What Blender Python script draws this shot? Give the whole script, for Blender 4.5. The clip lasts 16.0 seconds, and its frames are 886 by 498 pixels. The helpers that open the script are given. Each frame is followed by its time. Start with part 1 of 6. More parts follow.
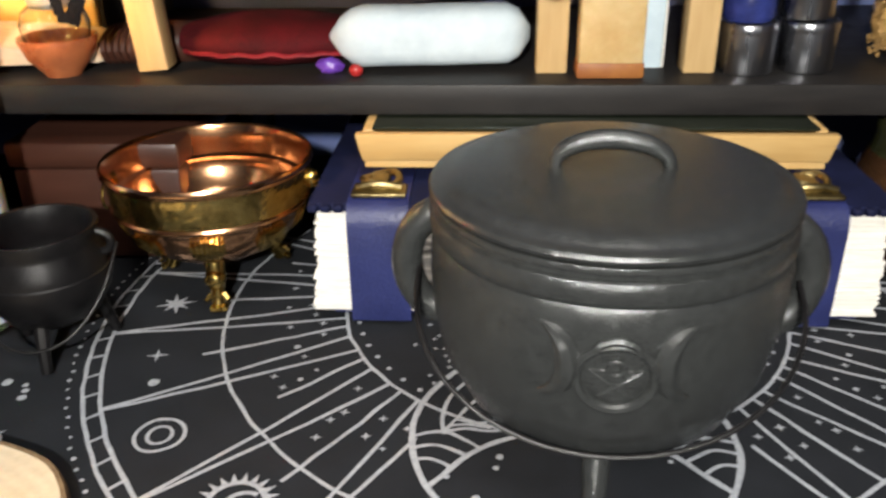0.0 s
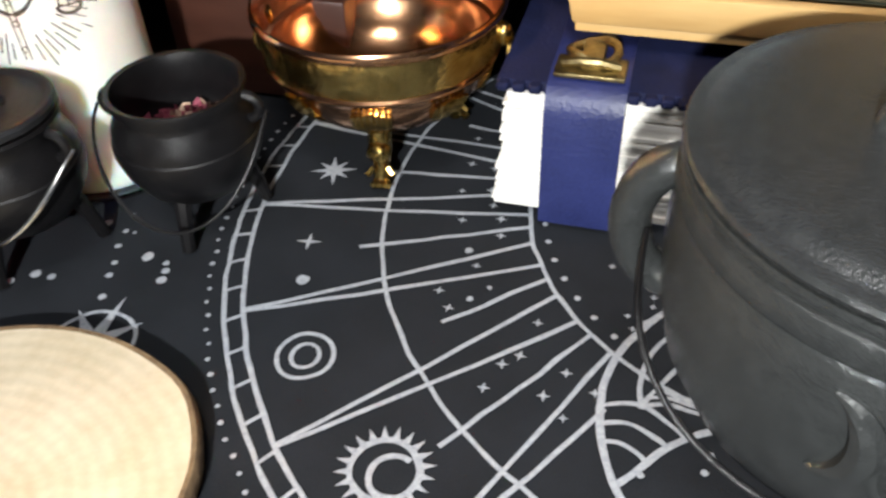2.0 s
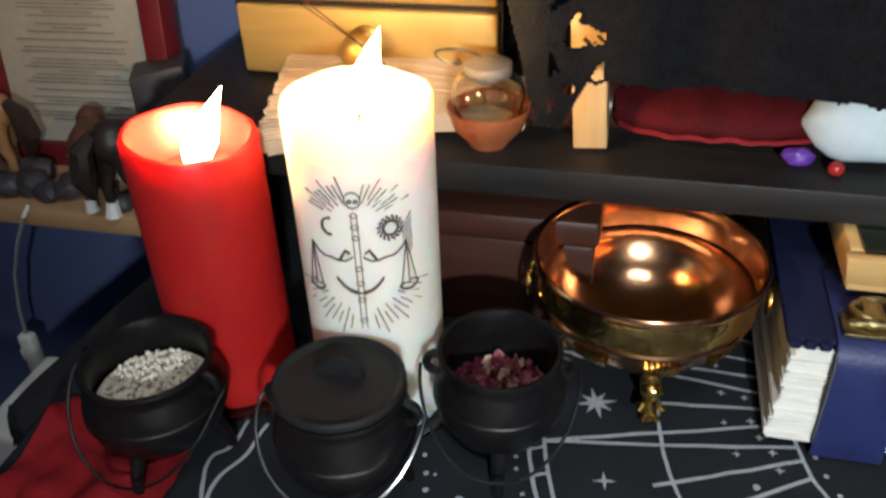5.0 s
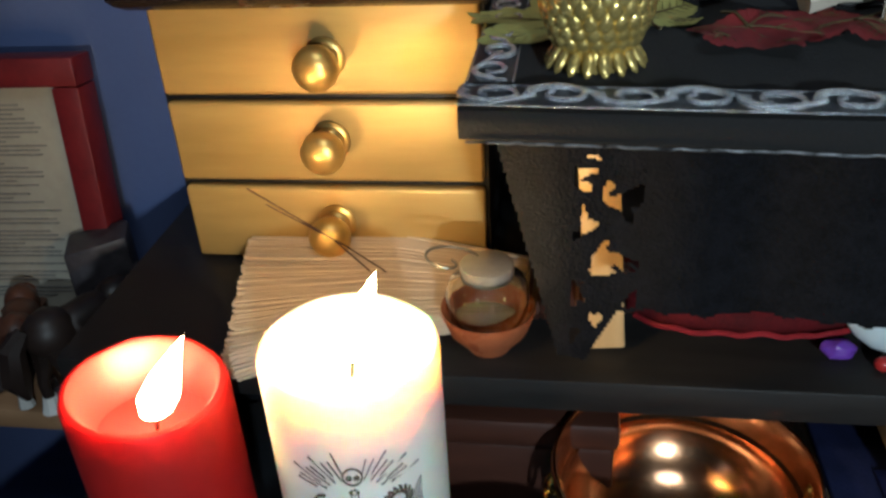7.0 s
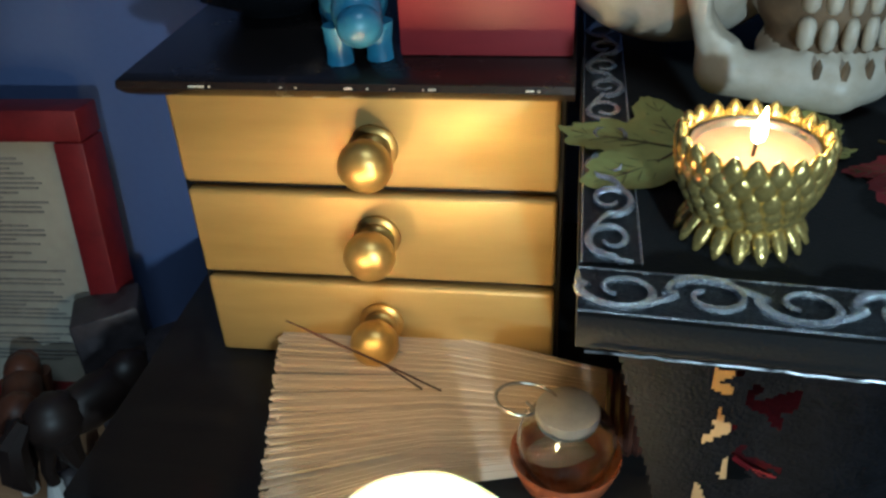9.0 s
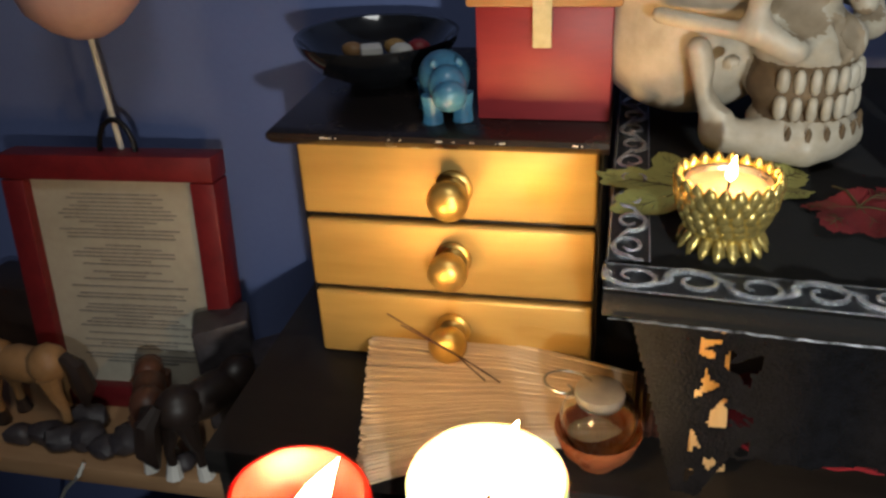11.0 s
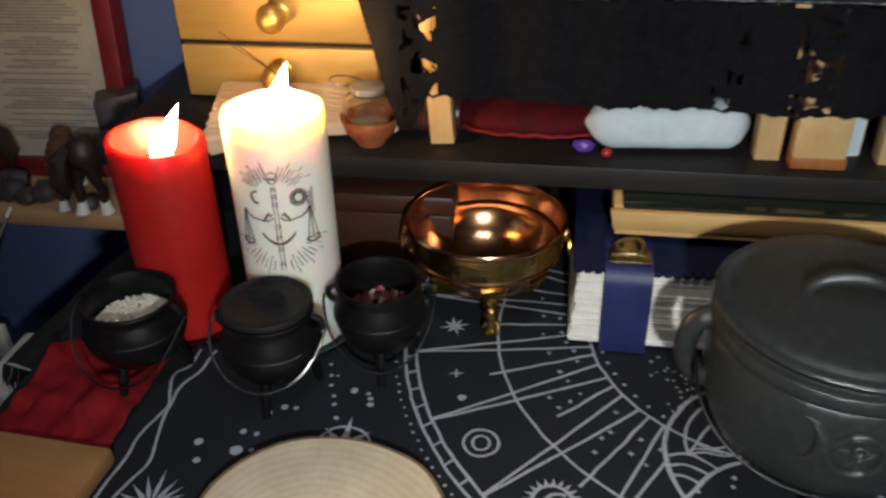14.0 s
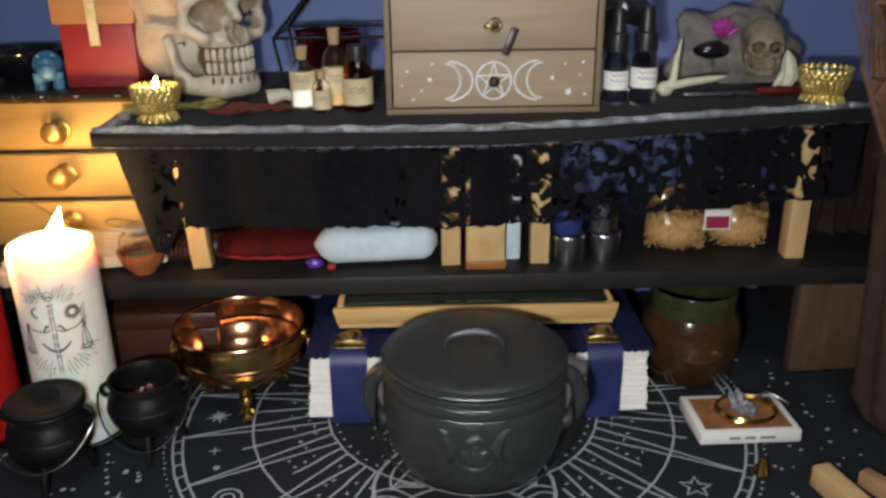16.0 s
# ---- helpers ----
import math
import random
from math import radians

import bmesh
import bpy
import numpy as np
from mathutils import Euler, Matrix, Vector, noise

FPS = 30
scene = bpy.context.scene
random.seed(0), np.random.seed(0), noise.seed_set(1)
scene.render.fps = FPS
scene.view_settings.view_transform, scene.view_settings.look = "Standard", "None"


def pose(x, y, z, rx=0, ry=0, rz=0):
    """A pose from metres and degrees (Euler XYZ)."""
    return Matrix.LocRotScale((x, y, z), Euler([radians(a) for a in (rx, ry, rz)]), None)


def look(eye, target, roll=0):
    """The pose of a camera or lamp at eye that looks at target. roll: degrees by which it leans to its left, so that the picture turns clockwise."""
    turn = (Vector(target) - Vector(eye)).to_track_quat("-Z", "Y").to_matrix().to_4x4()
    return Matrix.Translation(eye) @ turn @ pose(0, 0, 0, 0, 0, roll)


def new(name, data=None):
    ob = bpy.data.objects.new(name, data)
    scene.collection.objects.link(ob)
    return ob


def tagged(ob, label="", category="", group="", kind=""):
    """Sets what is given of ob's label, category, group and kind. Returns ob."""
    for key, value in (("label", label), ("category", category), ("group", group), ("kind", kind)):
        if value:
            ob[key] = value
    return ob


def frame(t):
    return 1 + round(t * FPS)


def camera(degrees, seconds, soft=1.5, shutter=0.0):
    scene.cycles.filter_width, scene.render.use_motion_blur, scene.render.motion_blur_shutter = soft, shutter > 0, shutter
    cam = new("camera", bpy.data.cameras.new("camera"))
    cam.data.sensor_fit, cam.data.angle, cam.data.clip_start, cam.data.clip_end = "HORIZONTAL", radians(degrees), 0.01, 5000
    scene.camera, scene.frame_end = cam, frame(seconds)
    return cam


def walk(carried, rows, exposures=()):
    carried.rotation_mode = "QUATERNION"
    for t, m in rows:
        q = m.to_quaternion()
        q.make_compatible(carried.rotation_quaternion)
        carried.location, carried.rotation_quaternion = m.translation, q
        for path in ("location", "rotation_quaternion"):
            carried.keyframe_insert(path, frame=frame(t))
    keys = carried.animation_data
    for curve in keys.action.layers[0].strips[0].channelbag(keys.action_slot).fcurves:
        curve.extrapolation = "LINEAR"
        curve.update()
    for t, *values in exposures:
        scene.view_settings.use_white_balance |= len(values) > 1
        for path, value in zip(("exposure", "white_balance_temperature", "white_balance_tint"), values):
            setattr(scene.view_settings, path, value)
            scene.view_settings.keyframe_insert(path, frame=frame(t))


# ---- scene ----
cam = camera(55.6, 16.0, soft=2.6, shutter=0.35)
PATH = [
    (0, (0.048, 0.074, 0.207), (-0.057, 1.867, -0.672), -0.9),
    (0.5, (0.032, 0.099, 0.208), (-0.158, 1.824, -0.784), -1.0),
    (1, (0.026, 0.128, 0.208), (-0.229, 1.774, -0.899), -1.3),
    (1.5, (0.024, 0.158, 0.204), (-0.296, 1.696, -1.033), -1.8),
    (2, (0.022, 0.163, 0.212), (-0.413, 1.597, -1.112), -2.5),
    (2.5, (-0.011, 0.147, 0.225), (-0.504, 1.506, -1.157), -3.5),
    (3, (-0.044, 0.146, 0.246), (-0.502, 1.479, -1.173), -4.2),
    (3.5, (-0.067, 0.147, 0.25), (-0.481, 1.508, -1.155), -3.1),
    (4, (-0.088, 0.143, 0.261), (-0.491, 1.556, -1.096), -2.2),
    (4.5, (-0.099, 0.136, 0.27), (-0.529, 1.664, -0.947), -2.3),
    (5, (-0.103, 0.139, 0.28), (-0.514, 1.749, -0.833), -2.3),
    (5.2, (-0.097, 0.137, 0.283), (-0.524, 1.771, -0.788), -2.7),
    (7.3, (-0.147, 0.226, 0.317), (-0.425, 1.932, -0.689), -3.5),
    (7.5, (-0.152, 0.236, 0.321), (-0.449, 1.916, -0.724), -4.1),
    (8, (-0.16, 0.258, 0.328), (-0.48, 1.898, -0.772), -4.3),
    (8.5, (-0.167, 0.272, 0.333), (-0.472, 1.91, -0.773), -3.6),
    (9, (-0.171, 0.281, 0.338), (-0.459, 1.934, -0.751), -3.0),
    (9.2, (-0.171, 0.281, 0.341), (-0.457, 1.94, -0.739), -2.8),
    (11.3, (-0.164, 0.172, 0.368), (-0.594, 1.883, -0.575), -3.4),
    (11.5, (-0.164, 0.157, 0.364), (-0.606, 1.86, -0.588), -3.7),
    (12, (-0.152, 0.136, 0.342), (-0.599, 1.799, -0.676), -4.1),
    (12.5, (-0.135, 0.113, 0.335), (-0.542, 1.755, -0.732), -2.5),
    (13, (-0.107, 0.086, 0.326), (-0.493, 1.7, -0.791), -1.7),
    (13.5, (-0.076, 0.048, 0.327), (-0.428, 1.656, -0.808), -1.8),
    (14, (-0.045, 0.001, 0.335), (-0.311, 1.669, -0.736), -1.4),
    (14.5, (-0.019, -0.049, 0.345), (-0.21, 1.677, -0.648), -1.6),
    (15, (0.01, -0.089, 0.351), (-0.095, 1.695, -0.547), -1.8),
    (15.5, (0.038, -0.12, 0.354), (0.005, 1.701, -0.472), -1.5),
    (16, (0.059, -0.141, 0.361), (0.098, 1.722, -0.366), -0.7),
]
walk(cam, [(t, look(eye, target, roll)) for t, eye, target, roll in PATH],
     [(0, 1.58, 7450, 13), (1.5, 1.78, 7100, 12), (2.5, 1.65, 6700, 11), (3.4, 1.4, 6350, 9), (4, 1.4, 5900, -1), (4.5, 1.2, 6000, 2), (5, 1.0, 6500, 8), (7.5, 0.25, 5450, -4), (9, 0.22, 5050, -9), (11.5, 0.45, 7450, 10), (12.5, 0.45, 7700, 11),
      (13, 0.36, 7300, 11), (14, 0.46, 6800, 11), (15, 0.28, 6800, 11), (16, 0.58, 6850, 12)])

# ---- world and light ----
world = bpy.data.worlds.new("room_world")
scene.world = world
world.use_nodes = True
world.node_tree.nodes["Background"].inputs[0].default_value = (0.55, 0.68, 1.0, 1)
world.node_tree.nodes["Background"].inputs[1].default_value = 0.05


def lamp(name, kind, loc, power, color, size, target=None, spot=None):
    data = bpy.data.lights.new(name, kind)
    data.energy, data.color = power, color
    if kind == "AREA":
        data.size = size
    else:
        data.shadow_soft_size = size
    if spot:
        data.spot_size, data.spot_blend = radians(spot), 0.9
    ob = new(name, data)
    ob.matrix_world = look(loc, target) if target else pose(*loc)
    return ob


lamp("phone_torch", "SPOT", (0.02, -0.17, 0.335), 9.8, (0.90, 0.96, 1.0), 0.012, (0.07, 0.42, 0.11), 98)
# Added soft fill from above to lift the dark areas; no known lamp there.
lamp("overhead_fill", "AREA", (0.10, -0.25, 1.60), 5.5, (0.92, 0.96, 1.0), 0.5, (0.05, 0.35, 0.0))
lamp("flame_light_white", "POINT", (-0.200, 0.412, 0.174), 0.50, (1.0, 0.56, 0.22), 0.008)
lamp("flame_light_red", "POINT", (-0.276, 0.415, 0.137), 0.42, (1.0, 0.53, 0.20), 0.008)
lamp("flame_light_tealight", "POINT", (-0.130, 0.4575, 0.2640), 0.015, (1.0, 0.55, 0.2), 0.004)


# ---- materials ----
def mat(name, c1, c2=None, scale=40, rough=0.6, metal=0.0, bump=0.0, bscale=200, stretch=(1, 1, 1), fine=0.25, coat=0.0, sss=0.0, sssr=0.01, trans=0.0, spec=0.5, sheen=0.0):
    m = bpy.data.materials.new(name)
    m.use_nodes = True
    n, l = m.node_tree.nodes, m.node_tree.links
    b = n["Principled BSDF"]
    b.inputs["Metallic"].default_value = metal
    b.inputs["Specular IOR Level"].default_value = spec
    b.inputs["Coat Weight"].default_value = coat
    b.inputs["Transmission Weight"].default_value = trans
    b.inputs["Sheen Weight"].default_value = sheen
    if sss:
        b.inputs["Subsurface Weight"].default_value = sss
        b.inputs["Subsurface Radius"].default_value = (1.0, 0.55, 0.3)
        b.inputs["Subsurface Scale"].default_value = sssr
    c2 = c2 or tuple(v * 0.72 for v in c1)
    tc = n.new("ShaderNodeTexCoord")
    mp = n.new("ShaderNodeMapping")
    mp.inputs["Scale"].default_value = stretch
    l.new(tc.outputs["Object"], mp.inputs["Vector"])
    big = n.new("ShaderNodeTexNoise")
    big.inputs["Scale"].default_value = scale
    big.inputs["Detail"].default_value = 6
    big.inputs["Roughness"].default_value = 0.65
    small = n.new("ShaderNodeTexNoise")
    small.inputs["Scale"].default_value = bscale
    small.inputs["Detail"].default_value = 3
    l.new(mp.outputs["Vector"], big.inputs["Vector"])
    l.new(mp.outputs["Vector"], small.inputs["Vector"])
    mixf = n.new("ShaderNodeMix")
    mixf.inputs["Factor"].default_value = fine
    l.new(big.outputs["Fac"], mixf.inputs["A"])
    l.new(small.outputs["Fac"], mixf.inputs["B"])
    ramp = n.new("ShaderNodeValToRGB")
    ramp.color_ramp.elements[0].position, ramp.color_ramp.elements[1].position = 0.36, 0.64
    ramp.color_ramp.elements[0].color, ramp.color_ramp.elements[1].color = (*c2, 1), (*c1, 1)
    l.new(mixf.outputs["Result"], ramp.inputs["Fac"])
    l.new(ramp.outputs["Color"], b.inputs["Base Color"])
    rr = n.new("ShaderNodeMapRange")
    rr.inputs["To Min"].default_value, rr.inputs["To Max"].default_value = max(0.02, rough - 0.12 * min(1, rough * 2)), min(1, rough + 0.12 * min(1, rough * 2))
    l.new(big.outputs["Fac"], rr.inputs["Value"])
    l.new(rr.outputs["Result"], b.inputs["Roughness"])
    if bump:
        bp = n.new("ShaderNodeBump")
        bp.inputs["Strength"].default_value = bump
        bp.inputs["Distance"].default_value = 0.001
        l.new(small.outputs["Fac"], bp.inputs["Height"])
        l.new(bp.outputs["Normal"], b.inputs["Normal"])
    return m


def glow(name, color, strength):
    m = bpy.data.materials.new(name)
    m.use_nodes = True
    b = m.node_tree.nodes["Principled BSDF"]
    b.inputs["Base Color"].default_value = (*color, 1)
    b.inputs["Emission Color"].default_value = (*color, 1)
    b.inputs["Emission Strength"].default_value = strength
    return m


def glass(name, color=(1, 1, 1), rough=0.02):
    m = bpy.data.materials.new(name)
    m.use_nodes = True
    b = m.node_tree.nodes["Principled BSDF"]
    b.inputs["Base Color"].default_value = (*color, 1)
    b.inputs["Transmission Weight"].default_value = 1
    b.inputs["Roughness"].default_value = rough
    b.inputs["IOR"].default_value = 1.45
    return m


M_CLOTH = mat("black_cotton", (0.0145, 0.0165, 0.0205), (0.009, 0.0105, 0.013), 30, 0.85, bump=0.25, bscale=1500, spec=0.2)
M_PRINT = mat("silver_print", (0.42, 0.44, 0.47), (0.22, 0.24, 0.27), 500, 0.5, bscale=1500, fine=0.5)
M_IRON = mat("cast_iron", (0.082, 0.087, 0.086), (0.060, 0.064, 0.063), 220, 0.23, metal=0.65, bump=0.34, bscale=1400, spec=0.7)
M_LIDIRON = mat("matt_black_iron", (0.016, 0.016, 0.017), (0.009, 0.009, 0.0095), 120, 0.5, bump=0.3, bscale=1200, spec=0.16)
M_IRON2 = mat("black_iron", (0.0075, 0.0070, 0.0075), (0.0040, 0.0038, 0.0042), 80, 0.34, bump=0.25, bscale=1500, spec=0.3)
M_STEEL = mat("bright_wire", (0.75, 0.74, 0.72), (0.5, 0.5, 0.5), 200, 0.22, metal=1)
M_BRASS = mat("brass", (0.72, 0.50, 0.16), (0.46, 0.30, 0.09), 60, 0.19, metal=1, bump=0.12, bscale=500)
M_COPPER = mat("copper", (0.90, 0.50, 0.28), (0.78, 0.39, 0.19), 50, 0.18, metal=1, bump=0.06, bscale=300)
M_BAND = mat("embossed_brass", (0.76, 0.55, 0.20), (0.42, 0.28, 0.09), 140, 0.24, metal=1, bump=1.0, bscale=170, fine=0.6)
M_KNOB = mat("gold_knob", (0.72, 0.48, 0.15), (0.52, 0.32, 0.09), 60, 0.36, metal=0.8)
M_OLDBRASS = mat("aged_brass", (0.42, 0.33, 0.15), (0.16, 0.12, 0.06), 150, 0.4, metal=1, bump=0.3, bscale=500)
M_WAXW = mat("white_wax", (0.86, 0.82, 0.74), (0.80, 0.75, 0.66), 30, 0.45, sss=0.9, sssr=0.018)
M_WAXR = mat("red_wax", (0.46, 0.014, 0.012), (0.38, 0.010, 0.010), 30, 0.42, sss=0.7, sssr=0.010)
M_SHELF = mat("black_shelf", (0.020, 0.018, 0.017), (0.012, 0.011, 0.011), 25, 0.5, bump=0.1, bscale=300, stretch=(1, 6, 6), spec=0.3)
M_WALL = mat("blue_wall", (0.115, 0.155, 0.33), (0.10, 0.135, 0.29), 8, 0.85, bump=0.12, bscale=250)
M_PINE = mat("pine", (0.66, 0.45, 0.22), (0.50, 0.31, 0.13), 30, 0.55, bump=0.15, bscale=120, stretch=(1, 1, 0.12))
M_PINEX = mat("pine_long", (0.66, 0.44, 0.19), (0.50, 0.30, 0.11), 30, 0.5, bump=0.15, bscale=120, stretch=(0.12, 1, 1))
M_GOLD = mat("gold_paint", (0.50, 0.335, 0.115), (0.38, 0.245, 0.075), 25, 0.44, metal=0.4, bump=0.15, bscale=150, stretch=(0.15, 1, 1))
M_COVER = mat("navy_velvet", (0.007, 0.010, 0.042), (0.004, 0.006, 0.024), 60, 0.75, bump=0.4, bscale=800, spec=0.2)
M_NAVY = mat("navy_leather", (0.018, 0.026, 0.115), (0.010, 0.015, 0.070), 40, 0.48, bump=0.35, bscale=600)
M_PAPER = mat("white_paper", (0.82, 0.80, 0.75), (0.66, 0.63, 0.57), 200, 0.8, bump=0.22, bscale=500, stretch=(0.3, 0.3, 4))
M_REDW = mat("red_wood", (0.30, 0.025, 0.030), (0.19, 0.016, 0.020), 35, 0.5, bump=0.2, bscale=120, stretch=(0.2, 1, 1))
M_LEDGE = mat("ledge_wood", (0.42, 0.25, 0.13), (0.29, 0.16, 0.08), 25, 0.55, bump=0.2, bscale=120, stretch=(0.15, 1, 1))
M_DARKWOOD = mat("dark_red_wood", (0.060, 0.022, 0.014), (0.032, 0.012, 0.008), 30, 0.38, bump=0.15, bscale=120, stretch=(0.15, 1, 1))
M_WHITE = mat("white_plastic", (0.72, 0.70, 0.66), (0.66, 0.64, 0.60), 30, 0.5)
M_REDCLOTH = mat("red_cloth", (0.27, 0.010, 0.014), (0.16, 0.006, 0.009), 60, 0.85, bump=0.5, bscale=900, spec=0.2)
M_FLAME = glow("flame", (1.0, 0.74, 0.36), 60)
M_BLACKCLOTH = mat("black_velvet", (0.011, 0.0105, 0.011), (0.006, 0.006, 0.0065), 60, 0.85, bump=0.3, bscale=900, spec=0.25, sheen=0.03)
M_FLOOR = mat("brown_carpet", (0.12, 0.09, 0.07), (0.08, 0.06, 0.05), 30, 0.95, bump=0.6, bscale=400)
M_CEIL = mat("white_ceiling", (0.72, 0.72, 0.72), (0.68, 0.68, 0.68), 6, 0.9)


# ---- mesh helpers ----
def to_mesh(name, bm, material, smooth=True):
    bmesh.ops.recalc_face_normals(bm, faces=bm.faces)
    me = bpy.data.meshes.new(name)
    bm.to_mesh(me)
    bm.free()
    for m in (material if isinstance(material, (list, tuple)) else [material]):
        me.materials.append(m)
    if smooth:
        me.polygons.foreach_set("use_smooth", [True] * len(me.polygons))
        me.set_sharp_from_angle(angle=radians(38))
    return me


def thing(name, loc, label, category, group="", kind="", rz=0, rx=0, ry=0):
    ob = new(name)
    ob.empty_display_size = 0.02
    ob.matrix_world = pose(*loc, rx, ry, rz)
    return tagged(ob, label, category, group, kind)


def part(name, bm, material, parent=None, label="", smooth=True, kind=""):
    ob = new(name, to_mesh(name, bm, material, smooth))
    ob.parent = parent
    return tagged(ob, label, kind=kind)


def solo(name, bm, material, loc, label, category, group="", kind="", rz=0, smooth=True):
    ob = new(name, to_mesh(name, bm, material, smooth))
    ob.matrix_world = pose(*loc, 0, 0, rz)
    return tagged(ob, label, category, group, kind)


def lathe(profile, n=48, bm=None, wob=0.0, mtx=None):
    bm = bm or bmesh.new()
    rings = []
    for k, (r, z) in enumerate(profile):
        if r < 1e-6:
            rings.append([bm.verts.new((0, 0, z))])
        else:
            rings.append([bm.verts.new((r * (1 + wob * noise.noise((math.cos(a) * 2, math.sin(a) * 2, z * 60))) * math.cos(a), r * (1 + wob * noise.noise((math.cos(a) * 2, math.sin(a) * 2, z * 60))) * math.sin(a), z)) for a in [2 * math.pi * i / n for i in range(n)]])
    for a, b in zip(rings, rings[1:]):
        for i in range(n):
            j = (i + 1) % n
            if len(a) == 1 and len(b) == 1:
                continue
            if len(a) == 1:
                bm.faces.new((a[0], b[j], b[i]))
            elif len(b) == 1:
                bm.faces.new((a[i], a[j], b[0]))
            else:
                bm.faces.new((a[i], a[j], b[j], b[i]))
    if mtx is not None:
        bmesh.ops.transform(bm, matrix=mtx, verts=[v for r in rings for v in r])
    return bm


def box(x0, x1, y0, y1, z0, z1, bev=0.001, bm=None, seg=2, mtx=None):
    bm = bm or bmesh.new()
    g = bmesh.ops.create_cube(bm, size=1, matrix=Matrix.Translation(((x0 + x1) / 2, (y0 + y1) / 2, (z0 + z1) / 2)) @ Matrix.Diagonal((x1 - x0, y1 - y0, z1 - z0, 1)))
    vs = g["verts"]
    if bev:
        es = list({e for v in vs for e in v.link_edges})
        r = bmesh.ops.bevel(bm, geom=es, offset=bev, segments=seg, affect="EDGES", profile=0.5)
        vs = list(set(v for v in vs if v.is_valid) | set(r["verts"]))
    if mtx is not None:
        bmesh.ops.transform(bm, matrix=mtx, verts=vs)
    return bm


def tube(pts, radius, n=8, closed=False, bm=None):
    bm = bm or bmesh.new()
    pts = [Vector(p) for p in pts]
    rad = radius if isinstance(radius, (list, tuple)) else [radius] * len(pts)
    rings, up = [], None
    for i, p in enumerate(pts):
        a = pts[i - 1] if (i or closed) else p
        b = pts[(i + 1) % len(pts)] if (i < len(pts) - 1 or closed) else p
        d = (b - a).normalized()
        if up is None:
            up = d.orthogonal().normalized()
        up = (up - d * up.dot(d)).normalized()
        s = d.cross(up)
        rings.append([bm.verts.new(p + (up * math.cos(t) + s * math.sin(t)) * rad[i]) for t in [2 * math.pi * k / n for k in range(n)]])
    pairs = list(zip(rings, rings[1:])) + ([(rings[-1], rings[0])] if closed else [])
    for a, b in pairs:
        for i in range(n):
            bm.faces.new((a[i], a[(i + 1) % n], b[(i + 1) % n], b[i]))
    if not closed:
        bm.faces.new(rings[0][::-1])
        bm.faces.new(rings[-1])
    return bm


def ball(c, s, bm=None, sub=2, wob=0.0, freq=60, seed=0, rot=None):
    bm = bm or bmesh.new()
    m = Matrix.Translation(c) @ (rot.to_4x4() if rot else Matrix()) @ Matrix.Diagonal((*s, 1)) if not isinstance(s, (int, float)) else Matrix.Translation(c) @ Matrix.Diagonal((s, s, s, 1))
    g = bmesh.ops.create_icosphere(bm, subdivisions=sub, radius=1, matrix=m)
    if wob:
        c = Vector(c)
        for v in g["verts"]:
            v.co = c + (v.co - c) * (1 + wob * noise.noise(v.co * freq + Vector((seed, seed * 2.7, 0))))
    return bm


def arc(c, r, a0, a1, n, z=0.0):
    return [(c[0] + r * math.cos(radians(a0 + (a1 - a0) * i / n)), c[1] + r * math.sin(radians(a0 + (a1 - a0) * i / n)), z) for i in range(n + 1)]


# ---- room ----
def wall(name, x0, x1, y0, y1, z0, z1, material=None):
    ob = new(name, to_mesh(name, box(x0, x1, y0, y1, z0, z1, 0), material or M_WALL, False))
    return tagged(ob, kind="structure")


wall("wall_north", -1.6, 1.6, 0.68, 0.80, -0.75, 1.65)
wall("wall_south", -1.6, 1.6, -2.12, -2.0, -0.75, 1.65)
wall("wall_west", -1.72, -1.6, -2.0, 0.68, -0.75, 1.65)
wall("wall_east", 1.6, 1.72, -2.0, 0.68, -0.75, 1.65)
wall("floor", -1.72, 1.72, -2.12, 0.80, -0.85, -0.75, M_FLOOR)
wall("ceiling", -1.72, 1.72, -2.12, 0.80, 1.65, 1.75, M_CEIL)

# ---- table ----
table = thing("table", (0.05, 0.35, -0.75), "dark wooden altar table under a black cloth", "table")
part("tabletop", box(-0.40, 0.62, -0.30, 0.30, 0.715, 0.743, 0.003), M_SHELF, table)
for x in (-0.36, 0.58):
    for y in (-0.26, 0.26):
        part("leg", box(x - 0.02, x + 0.02, y - 0.02, y + 0.02, 0, 0.715, 0.002), M_SHELF, table)
ledge = solo("wall_shelf", box(-0.45, 0.0, -0.07, 0.066, -0.014, 0.0, 0.002), M_LEDGE, (-0.37, 0.612, 0.0), "narrow reddish-brown wooden shelf fixed to the blue wall", "shelf")

# ---- tablecloth ----
CC = Vector((0.085, 0.44, 0))
cloth = thing("tablecloth", (0, 0, 0), "black cotton cloth printed with silver sun, moon and stars", "tablecloth")
bm = bmesh.new()
NX, NY = 84, 60
grid = []
for j in range(NY + 1):
    row = []
    for i in range(NX + 1):
        x, y = -0.362 + 1.06 * i / NX, 0.03 + 0.625 * j / NY
        z = -0.0004 + 0.0010 * noise.noise((x * 14, y * 14, 0))
        row.append(bm.verts.new((x, y, z - 0.0012)))
    grid.append(row)
for j in range(NY):
    for i in range(NX):
        bm.faces.new((grid[j][i], grid[j][i + 1], grid[j + 1][i + 1], grid[j + 1][i]))
part("fabric", bm, M_CLOTH, cloth)

PB = bmesh.new()


